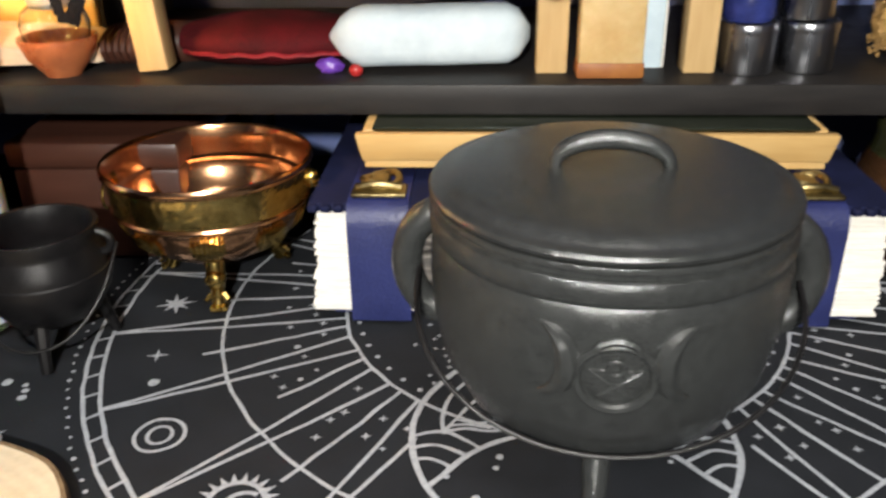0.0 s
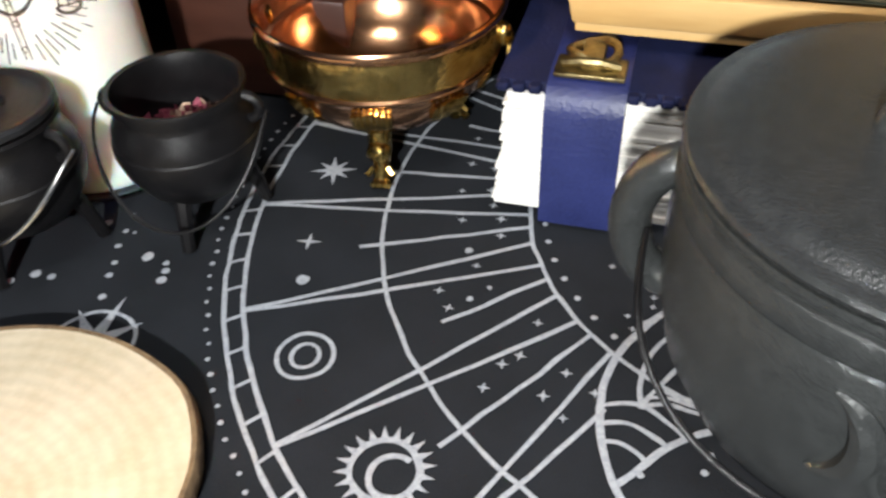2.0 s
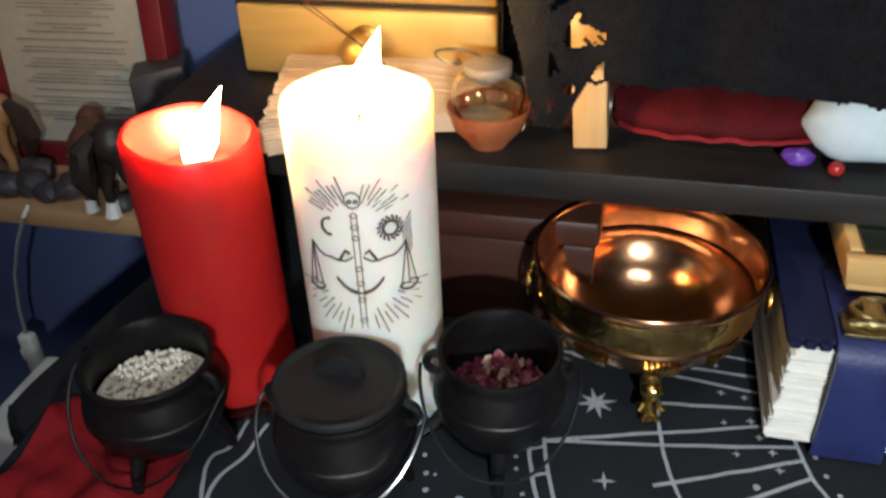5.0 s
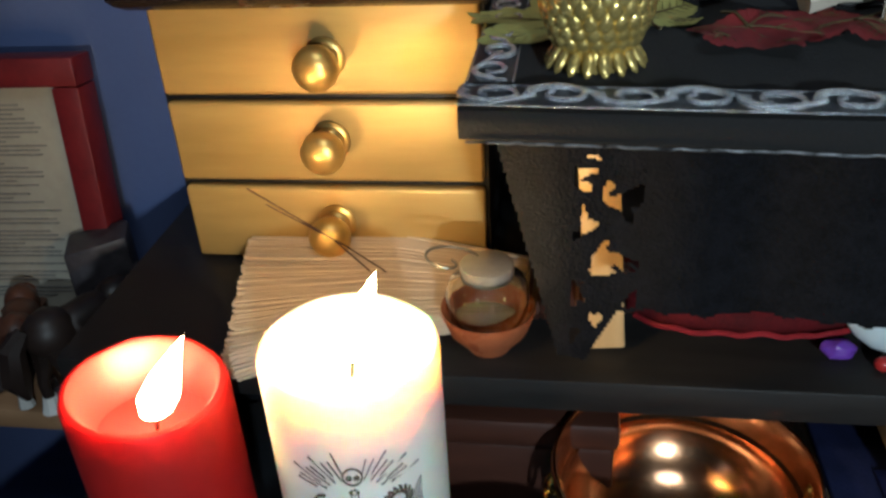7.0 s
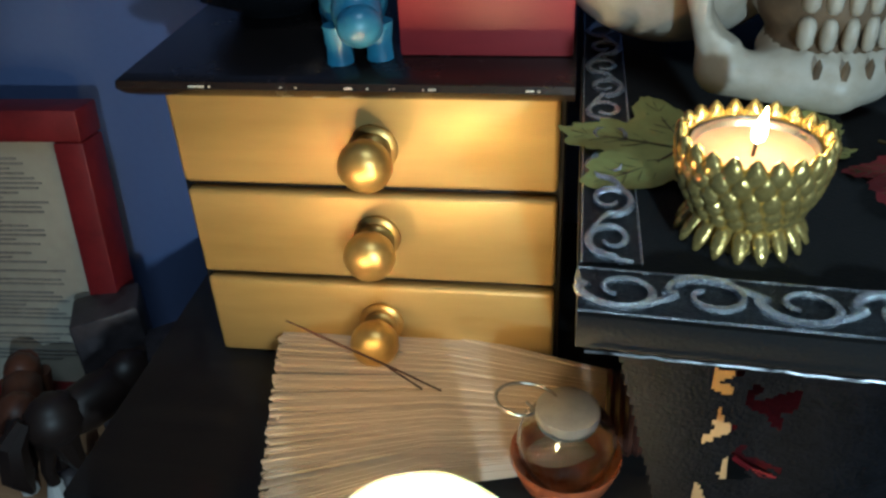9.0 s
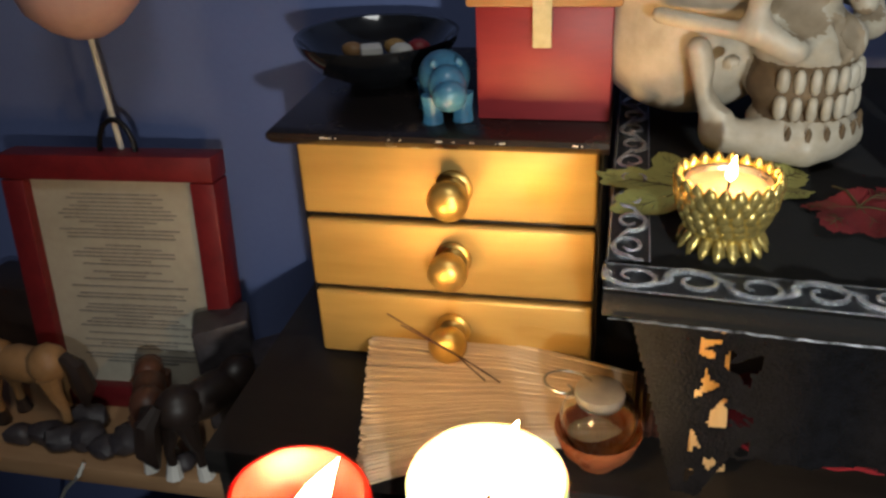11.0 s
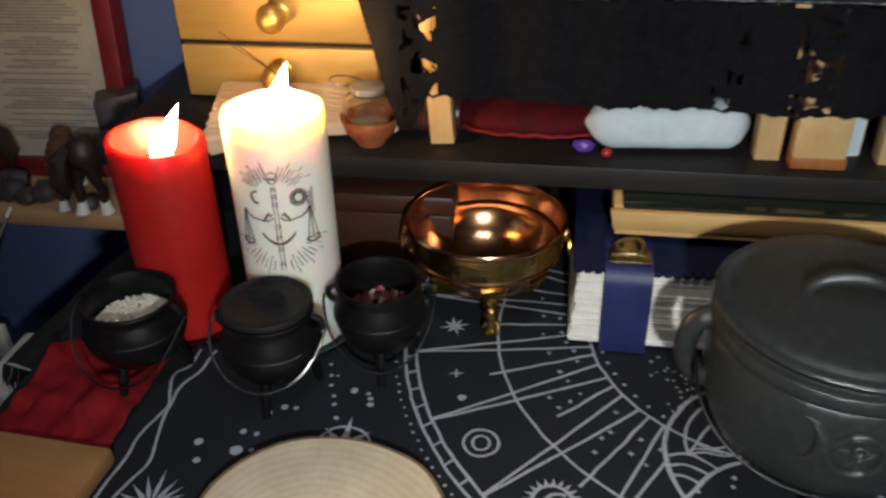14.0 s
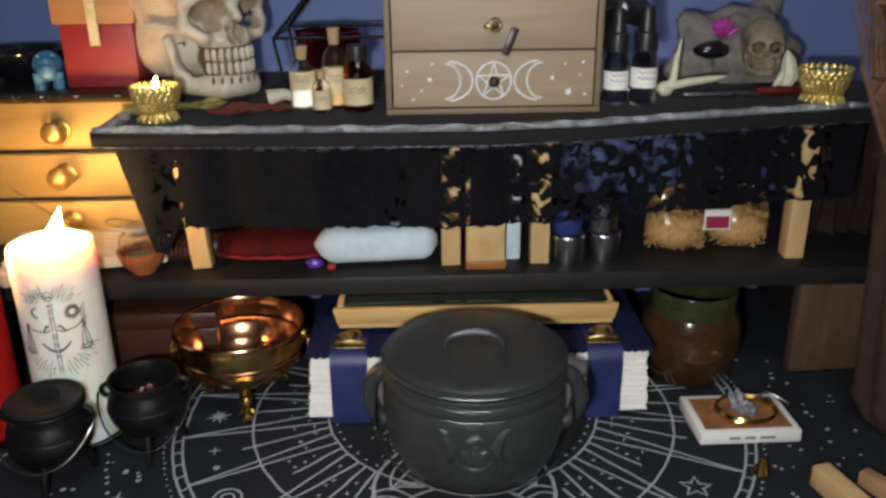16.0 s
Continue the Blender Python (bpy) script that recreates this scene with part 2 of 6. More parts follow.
def ribbon(pts, w, closed=False, jit=0.0008):
    pts = [Vector((p[0], p[1], 0)) + Vector((noise.noise((p[0] * 90, p[1] * 90, 3)), noise.noise((p[0] * 90, p[1] * 90, 7)), 0)) * jit for p in pts]
    L, R = [], []
    for i, p in enumerate(pts):
        a = pts[i - 1] if (i or closed) else p
        b = pts[(i + 1) % len(pts)] if (i < len(pts) - 1 or closed) else p
        d = (b - a).normalized()
        s = Vector((-d.y, d.x, 0)) * (w * 0.62 * (1 + 0.3 * noise.noise((p.x * 150, p.y * 150, 1))))
        z = 0.0010 * noise.noise((p.x * 14, p.y * 14, 0)) - 0.0011
        L.append(PB.verts.new((p.x + s.x, p.y + s.y, z)))
        R.append(PB.verts.new((p.x - s.x, p.y - s.y, z)))
    k = len(pts)
    for i in range(k if closed else k - 1):
        j = (i + 1) % k
        PB.faces.new((L[i], R[i], R[j], L[j]))


def blot(x, y, r, n=9, pts=None):
    z = 0.0010 * noise.noise((x * 14, y * 14, 0)) - 0.0010
    if pts is None:
        pts = [(x + r * math.cos(2 * math.pi * i / n) * random.uniform(0.85, 1.15), y + r * math.sin(2 * math.pi * i / n) * random.uniform(0.85, 1.15)) for i in range(n)]
    PB.faces.new([PB.verts.new((p[0], p[1], z)) for p in pts])


def star(x, y, r, n, inner=0.35, rot=0.0):
    z = 0.0010 * noise.noise((x * 14, y * 14, 0)) - 0.0010
    c = PB.verts.new((x, y, z))
    vs = []
    for i in range(2 * n):
        q = r * (1 if i % 2 == 0 else inner) * (1 if i % 4 == 0 or n < 6 else (0.8 if i % 2 == 0 else 1))
        a = rot + math.pi * i / n
        vs.append(PB.verts.new((x + q * math.cos(a), y + q * math.sin(a), z)))
    for i in range(2 * n):
        PB.faces.new((c, vs[i], vs[(i + 1) % (2 * n)]))


def polar(r, a):
    return (CC.x + r * math.cos(radians(a)), CC.y + r * math.sin(radians(a)))


def line(p, q, w, n=8):
    ribbon([(p[0] + (q[0] - p[0]) * i / n, p[1] + (q[1] - p[1]) * i / n) for i in range(n + 1)], w)


LO, HI = 150, 390
ribbon(arc(CC, 0.106, LO, HI, 140), 0.0013)
ribbon(arc(CC, 0.164, LO, HI, 160), 0.0013)
ribbon(arc(CC, 0.2155, LO, HI, 170), 0.0014)
ribbon(arc(CC, 0.2225, LO, HI, 170), 0.0014)
a = LO
while a < HI:
    line(polar(0.2155, a), polar(0.2225, a + 0.4), 0.0011, 2)
    a += 4.05
a = LO
while a < HI:
    q = polar(0.2285 + random.uniform(-0.0006, 0.0006), a)
    blot(q[0], q[1], random.uniform(0.0008, 0.0012), 7)
    a += 1.75
MOON = (0.0815, 0.336)
STEP = 360 / 22


def both(a):
    """An angle on the dial and its mirror image in the other half."""
    return (a, 540 - a)


for k in range(-2, 4):
    v = 189.6 + STEP * k
    for m in (0, 1):
        line(polar(0.1055, both(v - 7.0 + 0.5 * (k % 2))[m]), polar(0.2155, both(v)[m]), 0.0014)
        line(polar(0.1055 if k < 3 else 0.125, both(v + 0.6)[m]), polar(0.2155, both(v + 0.15)[m]), 0.0014)
        if k < 3:
            line(polar(0.1055, both(v + 4.7)[m]), polar((0.149, 0.173, 0.1545)[k % 3 - 1 if k else 1], both(v + 8.0)[m]), 0.0014)
for r, a in ((.135, 184), (.123, 183), (.121, 187.6), (.133, 192), (.1175, 191.8), (.118, 196.7), (.1295, 204), (.1455, 208), (.1445, 211.7), (.1185, 220), (.1385, 224.4), (.1315, 224.4), (.149, 226.4), (.1355, 232), (.1235, 231), (.137, 236.3), (.1225, 236.5), (.1355, 175.8), (.125, 176), (.140, 168), (.122, 163)):
    for m in both(a):
        q = polar(r, m)
        star(q[0], q[1], random.uniform(0.0018, 0.0026), 4, 0.32, random.uniform(-.15, .15))
for r, a in ((.131, 200), (.1275, 209.6), (.136, 211), (.173, 242), (.155, 248), (.1455, 254), (.122, 255)):
    for m in both(a):
        q = polar(r, m)
        blot(q[0], q[1], random.uniform(.0010, .0017), 8)
for r, a in ((.074, 203), (.068, 200.6), (.081, 211.3), (.0765, 210.6), (.071, 211.2), (.068, 210), (.0665, 214), (.065, 218), (.075, 217), (.072, 218.8), (.065, 221), (.075, 222.8), (.068, 223.8), (.0765, 226), (.072, 227), (.0685, 228), (.09, 227.3), (.080, 228.5), (.0747, 231), (.0875, 231), (.093, 230.7), (.06, 224), (.061, 231), (.066, 236), (.058, 238)):
    for m in both(a):
        q = polar(r, m)
        star(q[0], q[1], random.uniform(0.0012, 0.0018), 4, 0.34, random.uniform(-.2, .2))
for k in range(7):
    for m in both(193.4 + 6.1 * k):
        q = polar(0.1003, m)
        blot(q[0], q[1], 0.0012, 8)
ribbon(arc(MOON, 0.062, 0, 360, 90)[:-1], 0.0020, True)


def smooth_line(pts):
    """A smooth line through a few places."""
    out = []
    q = [pts[0]] + list(pts) + [pts[-1]]
    for i in range(1, len(q) - 2):
        for j in range(6):
            t = j / 6
            out.append(tuple(0.5 * (2 * q[i][k] + (q[i + 1][k] - q[i - 1][k]) * t + (2 * q[i - 1][k] - 5 * q[i][k] + 4 * q[i + 1][k] - q[i + 2][k]) * t * t + (3 * q[i][k] - q[i - 1][k] - 3 * q[i + 1][k] + q[i + 2][k]) * t ** 3) for k in (0, 1)))
    return out + [pts[-1]]


def bend(pts, w):
    """A smooth line and its mirror image in the dial's right half."""
    out = smooth_line(pts)
    ribbon(out, w)
    ribbon([(2 * MOON[0] - x, y) for x, y in out], w)


bend([(.0205, .334), (.031, .3365), (.040, .332), (.046, .327)], .0013)
bend([(.0205, .327), (.029, .329), (.037, .325), (.041, .322)], .0013)
bend([(.021, .320), (.027, .321), (.033, .318), (.036, .315)], .0013)
bend([(.0275, .306), (.036, .3155), (.046, .327), (.060, .334), (.075, .336)], .0018)
bend([(.043, .373), (.034, .360), (.031, .346), (.032, .335)], .0013)
bend([(.047, .362), (.037, .346), (.032, .336)], .0013)
bend([(.036, .344), (.045, .342), (.052, .344)], .0012)
bend([(.0335, .340), (.041, .341), (.050, .339)], .0012)
bend([(.0325, .336), (.040, .3385), (.049, .337), (.056, .338)], .0013)
blot(.034, .311, .0012)
blot(.052, .316, .0012)
ribbon(arc((-0.079, 0.331), 0.0098, 0, 360, 40)[:-1], 0.0013, True)
ribbon(arc((-0.079, 0.331), 0.0050, 0, 360, 30)[:-1], 0.0012, True)
star(-0.107, 0.432, 0.0105, 8, 0.32, 0.3)
star(-0.100, 0.386, 0.0052, 4, 0.22, 0.15)
blot(-0.094, 0.365, 0.0026)
# sun with a crescent
ribbon(arc((-0.039, 0.295), 0.0105, 0, 360, 44)[:-1], 0.0016, True)
ribbon(arc((-0.036, 0.293), 0.0072, 60, 300, 30), 0.0016)
for k in range(20):
    t = k * 18
    p, q = (math.cos(radians(t)), math.sin(radians(t))), (math.cos(radians(t + 5)), math.sin(radians(t + 5)))
    blot(0, 0, 0, pts=[(-0.039 + 0.0112 * math.cos(radians(t - 6)), 0.295 + 0.0112 * math.sin(radians(t - 6))), (-0.039 + 0.0112 * math.cos(radians(t + 6)), 0.295 + 0.0112 * math.sin(radians(t + 6))), (-0.039 + 0.0155 * p[0], 0.295 + 0.0155 * p[1])])
# open five-pointed star
pts = []
for i in range(10):
    r = 0.011 if i % 2 == 0 else 0.0048
    pts.append((0.240 + r * math.cos(radians(80 + 36 * i)), 0.331 + r * math.sin(radians(80 + 36 * i))))
ribbon(pts, 0.0014, True, 0)
# eight-pointed compass star
star(-0.154, 0.3185, 0.0235, 8, 0.26, math.pi / 2)
ribbon(arc((-0.154, 0.3185), 0.0152, 0, 360, 40)[:-1], 0.0012, True)
# burst of leaves on a stem, and the double wavy border
BUD = Vector((-0.2415, 0.2655, 0))
for x, y in ((-.243, .291), (-.251, .285), (-.257, .279), (-.2615, .272), (-.262, .2655), (-.234, .285), (-.229, .2805), (-.2265, .2755), (-.226, .2715), (-.225, .267)):
    d = Vector((x, y, 0)) - BUD
    w = Vector((-d.y, d.x, 0)).normalized() * .0013
    m = BUD + d * .45
    blot(BUD.x, BUD.y, 0, pts=[tuple(BUD[:2]), tuple((m + w)[:2]), (x, y), tuple((m - w)[:2])])
blot(BUD.x, BUD.y, 0.0042, 10)
line(BUD, (-0.2445, 0.225), 0.0014)
ribbon(smooth_line([(-.266, .215), (-.263, .249), (-.262, .272), (-.255, .295), (-.260, .319), (-.262, .340), (-.263, .355), (-.257, .369), (-.254, .390)]), .0014)
ribbon(smooth_line([(-.274, .258), (-.269, .293), (-.269, .311), (-.266, .325), (-.263, .337), (-.268, .352), (-.271, .366), (-.265, .373), (-.264, .390)]), .0014)
for x, y, r in ((-.234, .312, .0026), (-.230, .299, .0022), (-.211, .309, .0036), (-.203, .310, .0016), (-.212, .323, .0020), (-.204, .322, .0017), (-.202, .339, .0019), (-.195, .345, .0022), (-.188, .345, .0017), (-.185, .379, .0019), (-.178, .386, .0012), (-.175, .376, .0012), (-.171, .376, .0008), (-.173, .367, .0014), (-.169, .358, .0013), (-.167, .351, .0015), (-.163, .340, .0016), (-.158, .364, .0024), (-.149, .362, .0014), (-.147, .358, .0017), (-.146, .353, .0020)):
    blot(x, y, r)
for k in range(70):
    q = polar(random.uniform(0.232, 0.30), random.uniform(290, 375))
    if q[0] > 0.25:
        blot(q[0], q[1], random.uniform(0.0008, 0.0018), 7)
for y in (0.30, 0.305):
    line((0.3, y), (0.42, y - 0.01), 0.0012)
part("print", PB, M_PRINT, cloth, "silver celestial print of rays, rings and stars", False)

# red cloth and fringed black corner at the table's edge
bm = bmesh.new()
g = []
for j in range(37):
    row = []
    for i in range(37):
        u, v = i / 36, j / 36
        x = -0.278 - 0.115 * u - 0.02 * v * u
        y = 0.385 - 0.12 * v
        z = 0.0022 + 0.013 * max(0, noise.noise((x * 38, y * 38, 5))) + 0.010 * abs(noise.noise((x * 75 + y * 30, y * 50, 2))) ** 1.3 - max(0, -0.352 - x) * 2.2
        row.append(bm.verts.new((x, y, z)))
    g.append(row)
for j in range(36):
    for i in range(36):
        bm.faces.new((g[j][i], g[j][i + 1], g[j + 1][i + 1], g[j + 1][i]))
solo("red_cloth", bm, M_REDCLOTH, (0, 0, 0), "folded deep red cloth hanging over the table's edge", "cloth")

# ---- large cauldron ----
BIGP = [(0, .018), (.02, .0195), (.037, .0235), (.0485, .0335), (.0555, .048), (.0585, .064), (.0592, .076), (.0590, .084), (.0586, .0900), (.0580, .0912), (.0588, .0922), (.0593, .0936), (.0593, .0972), (.0586, .0990), (.0572, .0998), (.0572, .1010), (.0588, .1016), (.0592, .1028), (.0588, .1040), (.055, .1040)]


def radius_at(profile, z):
    for (r0, z0), (r1, z1) in zip(profile, profile[1:]):
        if z0 <= z <= z1 and z1 > z0:
            return r0 + (r1 - r0) * (z - z0) / (z1 - z0)
    return profile[-1][0]


cauldron = thing("cauldron", (0.0880, 0.3315, 0), "large black cast-iron cauldron with lid, triple moon relief and three legs", "cauldron", rz=-3.5)
part("pot", lathe(BIGP, 72), M_IRON, cauldron)
lid = part("lid", lathe([(0.0, .1043), (.0574, .1043), (.0588, .1050), (.0593, .1062), (.0588, .1074), (.0576, .1078), (.0560, .1077), (.0545, .1084), (.0528, .1096), (.0500, .1102), (.044, .1106), (.024, .1112), (0, .1114)], 72), M_IRON, cauldron, "domed iron lid")
pts = [(-.0185 * math.cos(t), 0, .1100 + .0105 * math.sin(t) ** 0.8) for t in [math.pi * i / 16 for i in range(17)]]
part("lid_handle", tube(pts, [.0022 + .0013 * math.sin(math.pi * i / 16) for i in range(17)], 10), M_IRON, lid, "arched iron handle")
for s in (-1, 1):
    part("ear", tube([(s * (.0555 + .0125 * math.sin(t)), 0, .0745 + .0185 * math.cos(t)) for t in [math.pi * i / 14 for i in range(15)]], .0056, 12), M_IRON, cauldron)
for k in range(3):
    t = radians(-92 + 120 * k)
    part("leg", tube([(.034 * math.cos(t), .034 * math.sin(t), .030), (.043 * math.cos(t), .043 * math.sin(t), .012), (.047 * math.cos(t), .047 * math.sin(t), 0)], [.0055, .0042, .0036], 10), M_IRON, cauldron)
bail = [(.0632 * math.cos(t), -.004 - .0490 * math.sin(t) ** 0.65, .074 - .0375 * math.sin(t) ** 1.0) for t in [math.pi * i / 30 for i in range(31)]]
part("bail", tube(bail, .0009, 8), M_IRON2, cauldron, "thin black wire bail resting against the pot")


def on_pot(x, z, lift=0.0):
    r = radius_at(BIGP, z) + lift
    return (x, -math.sqrt(max(1e-6, r * r - x * x)), z)


def relief(profile_xy, name):
    """A raised piece on the pot from an outline of (x, z) with its rounded middle."""
    bm = bmesh.new()
    cx, cz = sum(p[0] for p in profile_xy) / len(profile_xy), sum(p[1] for p in profile_xy) / len(profile_xy)
    outer = [bm.verts.new(on_pot(x, z, -0.0004)) for x, z in profile_xy]
    inner = [bm.verts.new(on_pot(x, z, 0.0022)) for x, z in profile_xy]
    for i in range(len(outer)):
        j = (i + 1) % len(outer)
        bm.faces.new((outer[i], outer[j], inner[j], inner[i]))
    bm.faces.new(inner)
    part(name, bm, M_IRON, cauldron)


ZC = 0.0695
part("relief_disc", tube([on_pot(.0112 * math.cos(t), ZC + .0112 * math.sin(t), .0006) for t in [2 * math.pi * i / 40 for i in range(40)]], .0017, 8, True), M_IRON, cauldron)
part("relief_field", ball(on_pot(0, ZC, -.0016), (.0102, .0022, .0102)), M_IRON, cauldron)
part("relief_circle", tube([on_pot(.0024 * math.cos(t), ZC + .0040 + .0024 * math.sin(t), .0012) for t in [2 * math.pi * i / 20 for i in range(20)]], .0007, 6, True), M_IRON, cauldron)
for k in range(5):
    t, u = radians(90 + 144 * k), radians(90 + 144 * (k + 1))
    part("relief_star_line", tube([on_pot(.0078 * (math.cos(t) * (1 - m) + math.cos(u) * m), ZC + .0078 * (math.sin(t) * (1 - m) + math.sin(u) * m), .0002) for m in (0, .25, .5, .75, 1)], .0006, 5), M_IRON, cauldron)
part("relief_crown", tube([on_pot(.006 * math.cos(t), ZC + .009 + .004 * math.sin(t), .0012) for t in [math.pi * i / 10 for i in range(11)]], .0014, 8), M_IRON, cauldron)
for s in (-1, 1):
    pts, rad = [], []
    for i in range(17):
        t = radians(-82 + 164 * i / 16)
        pts.append(on_pot(s * (.0232 - .0098 * math.cos(t)), ZC + .0036 + .0122 * math.sin(t), .0003))
        rad.append(.0006 + .0033 * math.sin(math.pi * i / 16))
    part("relief_moon", tube(pts, rad, 8), M_IRON, cauldron)


# ---- small cauldrons ----
def tab_bm():
    """A half-round iron tab standing on a lid."""
    bm = bmesh.new()
    rows = [[bm.verts.new((x, y, z)) for x, z in [(-.0105 * math.cos(math.pi * i / 14), .0642 + .0085 * math.sin(math.pi * i / 14)) for i in range(15)]] for y in (.0005, .0030)]
    for i in range(14):
        bm.faces.new((rows[0][i], rows[0][i + 1], rows[1][i + 1], rows[1][i]))
    bm.faces.new(rows[0])
    bm.faces.new(rows[1][::-1])
    bm.faces.new((rows[0][0], rows[0][14], rows[1][14], rows[1][0]))
    bmesh.ops.bevel(bm, geom=[e for e in bm.edges], offset=.0006, segments=2, affect="EDGES")
    return bm


def small_cauldron(loc, r, h, label, rot=0.0, lid=False, drop=.0345, wire=M_IRON2, wire_r=.0007):
    k, q = r / .026, h / .060
    ob = thing("small_cauldron", loc, label, "cauldron", "small cauldrons")
    prof = [(0, .013), (.012, .0145), (.021, .020), (.0265, .029), (.0287, .037), (.0284, .0405), (.0277, .0412), (.0272, .046), (.0246, .0512), (.0242, .0540), (.0262, .0585), (.0258, .0600), (.0240, .0596), (.0222, .0535), (.0240, .045), (.025, .036), (.018, .024), (0, .020)]
    part("pot", lathe([(a * k, b * q) for a, b in prof], 48), M_IRON2, ob)
    for i in range(3):
        t = radians(-90 + rot + 120 * i)
        part("leg", tube([(.018 * k * math.cos(t), .018 * k * math.sin(t), .022 * q), (.0225 * k * math.cos(t), .0225 * k * math.sin(t), .009), (.0245 * k * math.cos(t), .0245 * k * math.sin(t), 0)], [.0034, .0028, .0024], 8), M_IRON2, ob)
    for s in (-1, 1):
        c, sn = math.cos(radians(rot)), math.sin(radians(rot))
        ear = [(.0255 + .0055 * math.sin(t), .051 * q + .0050 * math.cos(t)) for t in [math.pi * i / 10 for i in range(11)]]
        part("ear", tube([(s * x * k * c, s * x * k * sn, z) for x, z in ear], .0019, 8), M_IRON2, ob)
    pts = []
    for i in range(29):
        t = math.pi * i / 28
        x, y = .0335 * k * math.cos(t), -.0325 * k * math.sin(t) ** 0.8
        c, sn = math.cos(radians(rot)), math.sin(radians(rot))
        pts.append((x * c - y * sn, x * sn + y * c, .050 * q - drop * q * math.sin(t) ** 1.2))
    part("bail", tube(pts, wire_r, 8), wire, ob, "wire bail hanging in front")
    if lid:
        l = part("lid", lathe([(0, .0602), (.0244, .0602), (.0258, .0612), (.0258, .0632), (.0247, .0642), (.0231, .0640), (.0220, .0630), (.0204, .0628), (.012, .0633), (0, .0635)], 48), M_LIDIRON, ob, "flat iron lid")
        part("lid_handle", tab_bm(), M_LIDIRON, l)
    return ob


M_GRAIN = mat("white_grain", (0.80, 0.76, 0.66), (0.62, 0.57, 0.46), 300, 0.6, bscale=900)
M_PETAL = mat("rose_petal", (0.30, 0.055, 0.085), (0.13, 0.02, 0.04), 120, 0.7, bscale=500)
M_PETAL2 = mat("pale_petal", (0.52, 0.36, 0.25), (0.34, 0.19, 0.15), 120, 0.7, bscale=500)
small_cauldron((-0.146, 0.393, 0), .0252, .060, "small black iron cauldron filled with dried rose petals", 8)
small_cauldron((-0.202, 0.359, 0), .0258, .060, "small black iron cauldron with lid and bright wire bail", 0, True, drop=.0255, wire=M_STEEL, wire_r=.00085)
small_cauldron((-0.286, 0.362, 0.003), .0270, .056, "small black iron cauldron filled with white grains", -6)
bm = bmesh.new()
lathe([(.0240, .038), (.015, .0385), (0, .039)], 32, bm)
for i in range(420):
    a, r = random.uniform(0, 2 * math.pi), .0212 * math.sqrt(random.random())
    m = Matrix.Translation((r * math.cos(a), r * math.sin(a), .0398 + .0040 * (1 - r / .023) + random.uniform(-.0006, .0008))) @ Euler((random.random() * 3, random.random() * 3, random.random() * 3)).to_matrix().to_4x4() @ Matrix.Diagonal((.0014, .0010, .0010, 1))
    bmesh.ops.create_icosphere(bm, subdivisions=1, radius=1, matrix=m)
solo("grains", bm, M_GRAIN, (-0.286, 0.362, 0.003), "loose white resin grains heaped in a small cauldron", "grains", kind="stuff", rz=0)
bm = bmesh.new()
lathe([(.0222, .035), (.015, .036), (0, .037)], 32, bm)
for i in range(190):
    a, r = random.uniform(0, 2 * math.pi), .0190 * math.sqrt(random.random())
    m = Matrix.Translation((r * math.cos(a), r * math.sin(a), .0380 + .005 * (1 - r / .02) + random.uniform(-.001, .0015))) @ Euler((random.random() * 3, random.random() * 3, random.random() * 3)).to_matrix().to_4x4()
    vs = [bm.verts.new(m @ Vector(p)) for p in ((-.0032, 0, 0), (-.001, -.0018, .0006), (.0026, -.001, 0), (.003, .001, -.0003), (.0004, .002, .0008))]
    f_ = bm.faces.new(vs)
    f_.material_index = 1 if random.random() < 0.28 else 0
solo("dried_petals", bm, [M_PETAL, M_PETAL2], (-0.146, 0.393, 0), "dried pink and cream rose petals in a small cauldron", "petals", kind="stuff")

# ---- brass bowl ----
bowl = thing("brass_bowl", (-0.0900, 0.4590, 0), "polished brass bowl with copper lining, ring handles and paw feet", "bowl")
part("lower_body", lathe([(0, .0172), (.010, .0174), (.0118, .0180), (.0240, .0206), (.0345, .0268), (.0415, .0348), (.0455, .0425), (.0470, .0455), (.0484, .0464), (.0487, .0476), (.0478, .0486)], 80), M_COPPER, bowl, "polished copper underside")
part("embossed_band", lathe([(.0478, .0486), (.0486, .0520), (.0494, .0570), (.0498, .0620), (.0497, .0640)], 96), M_BAND, bowl, "brass band with embossed leaves")
part("rim", lathe([(.0497, .0640), (.0506, .0645), (.0514, .0658), (.0516, .0676), (.0508, .0690), (.0498, .0688)], 80), M_COPPER, bowl, "rolled copper rim")
part("lining", lathe([(.0498, .0688), (.0490, .0672), (.0486, .0600), (.0478, .0530), (.0462, .0516), (.0464, .0495), (.0450, .0445), (.0410, .0365), (.0340, .0290), (.0240, .0234), (.011, .0206), (0, .0203)], 80), M_COPPER, bowl, "polished copper lining with a raised line")
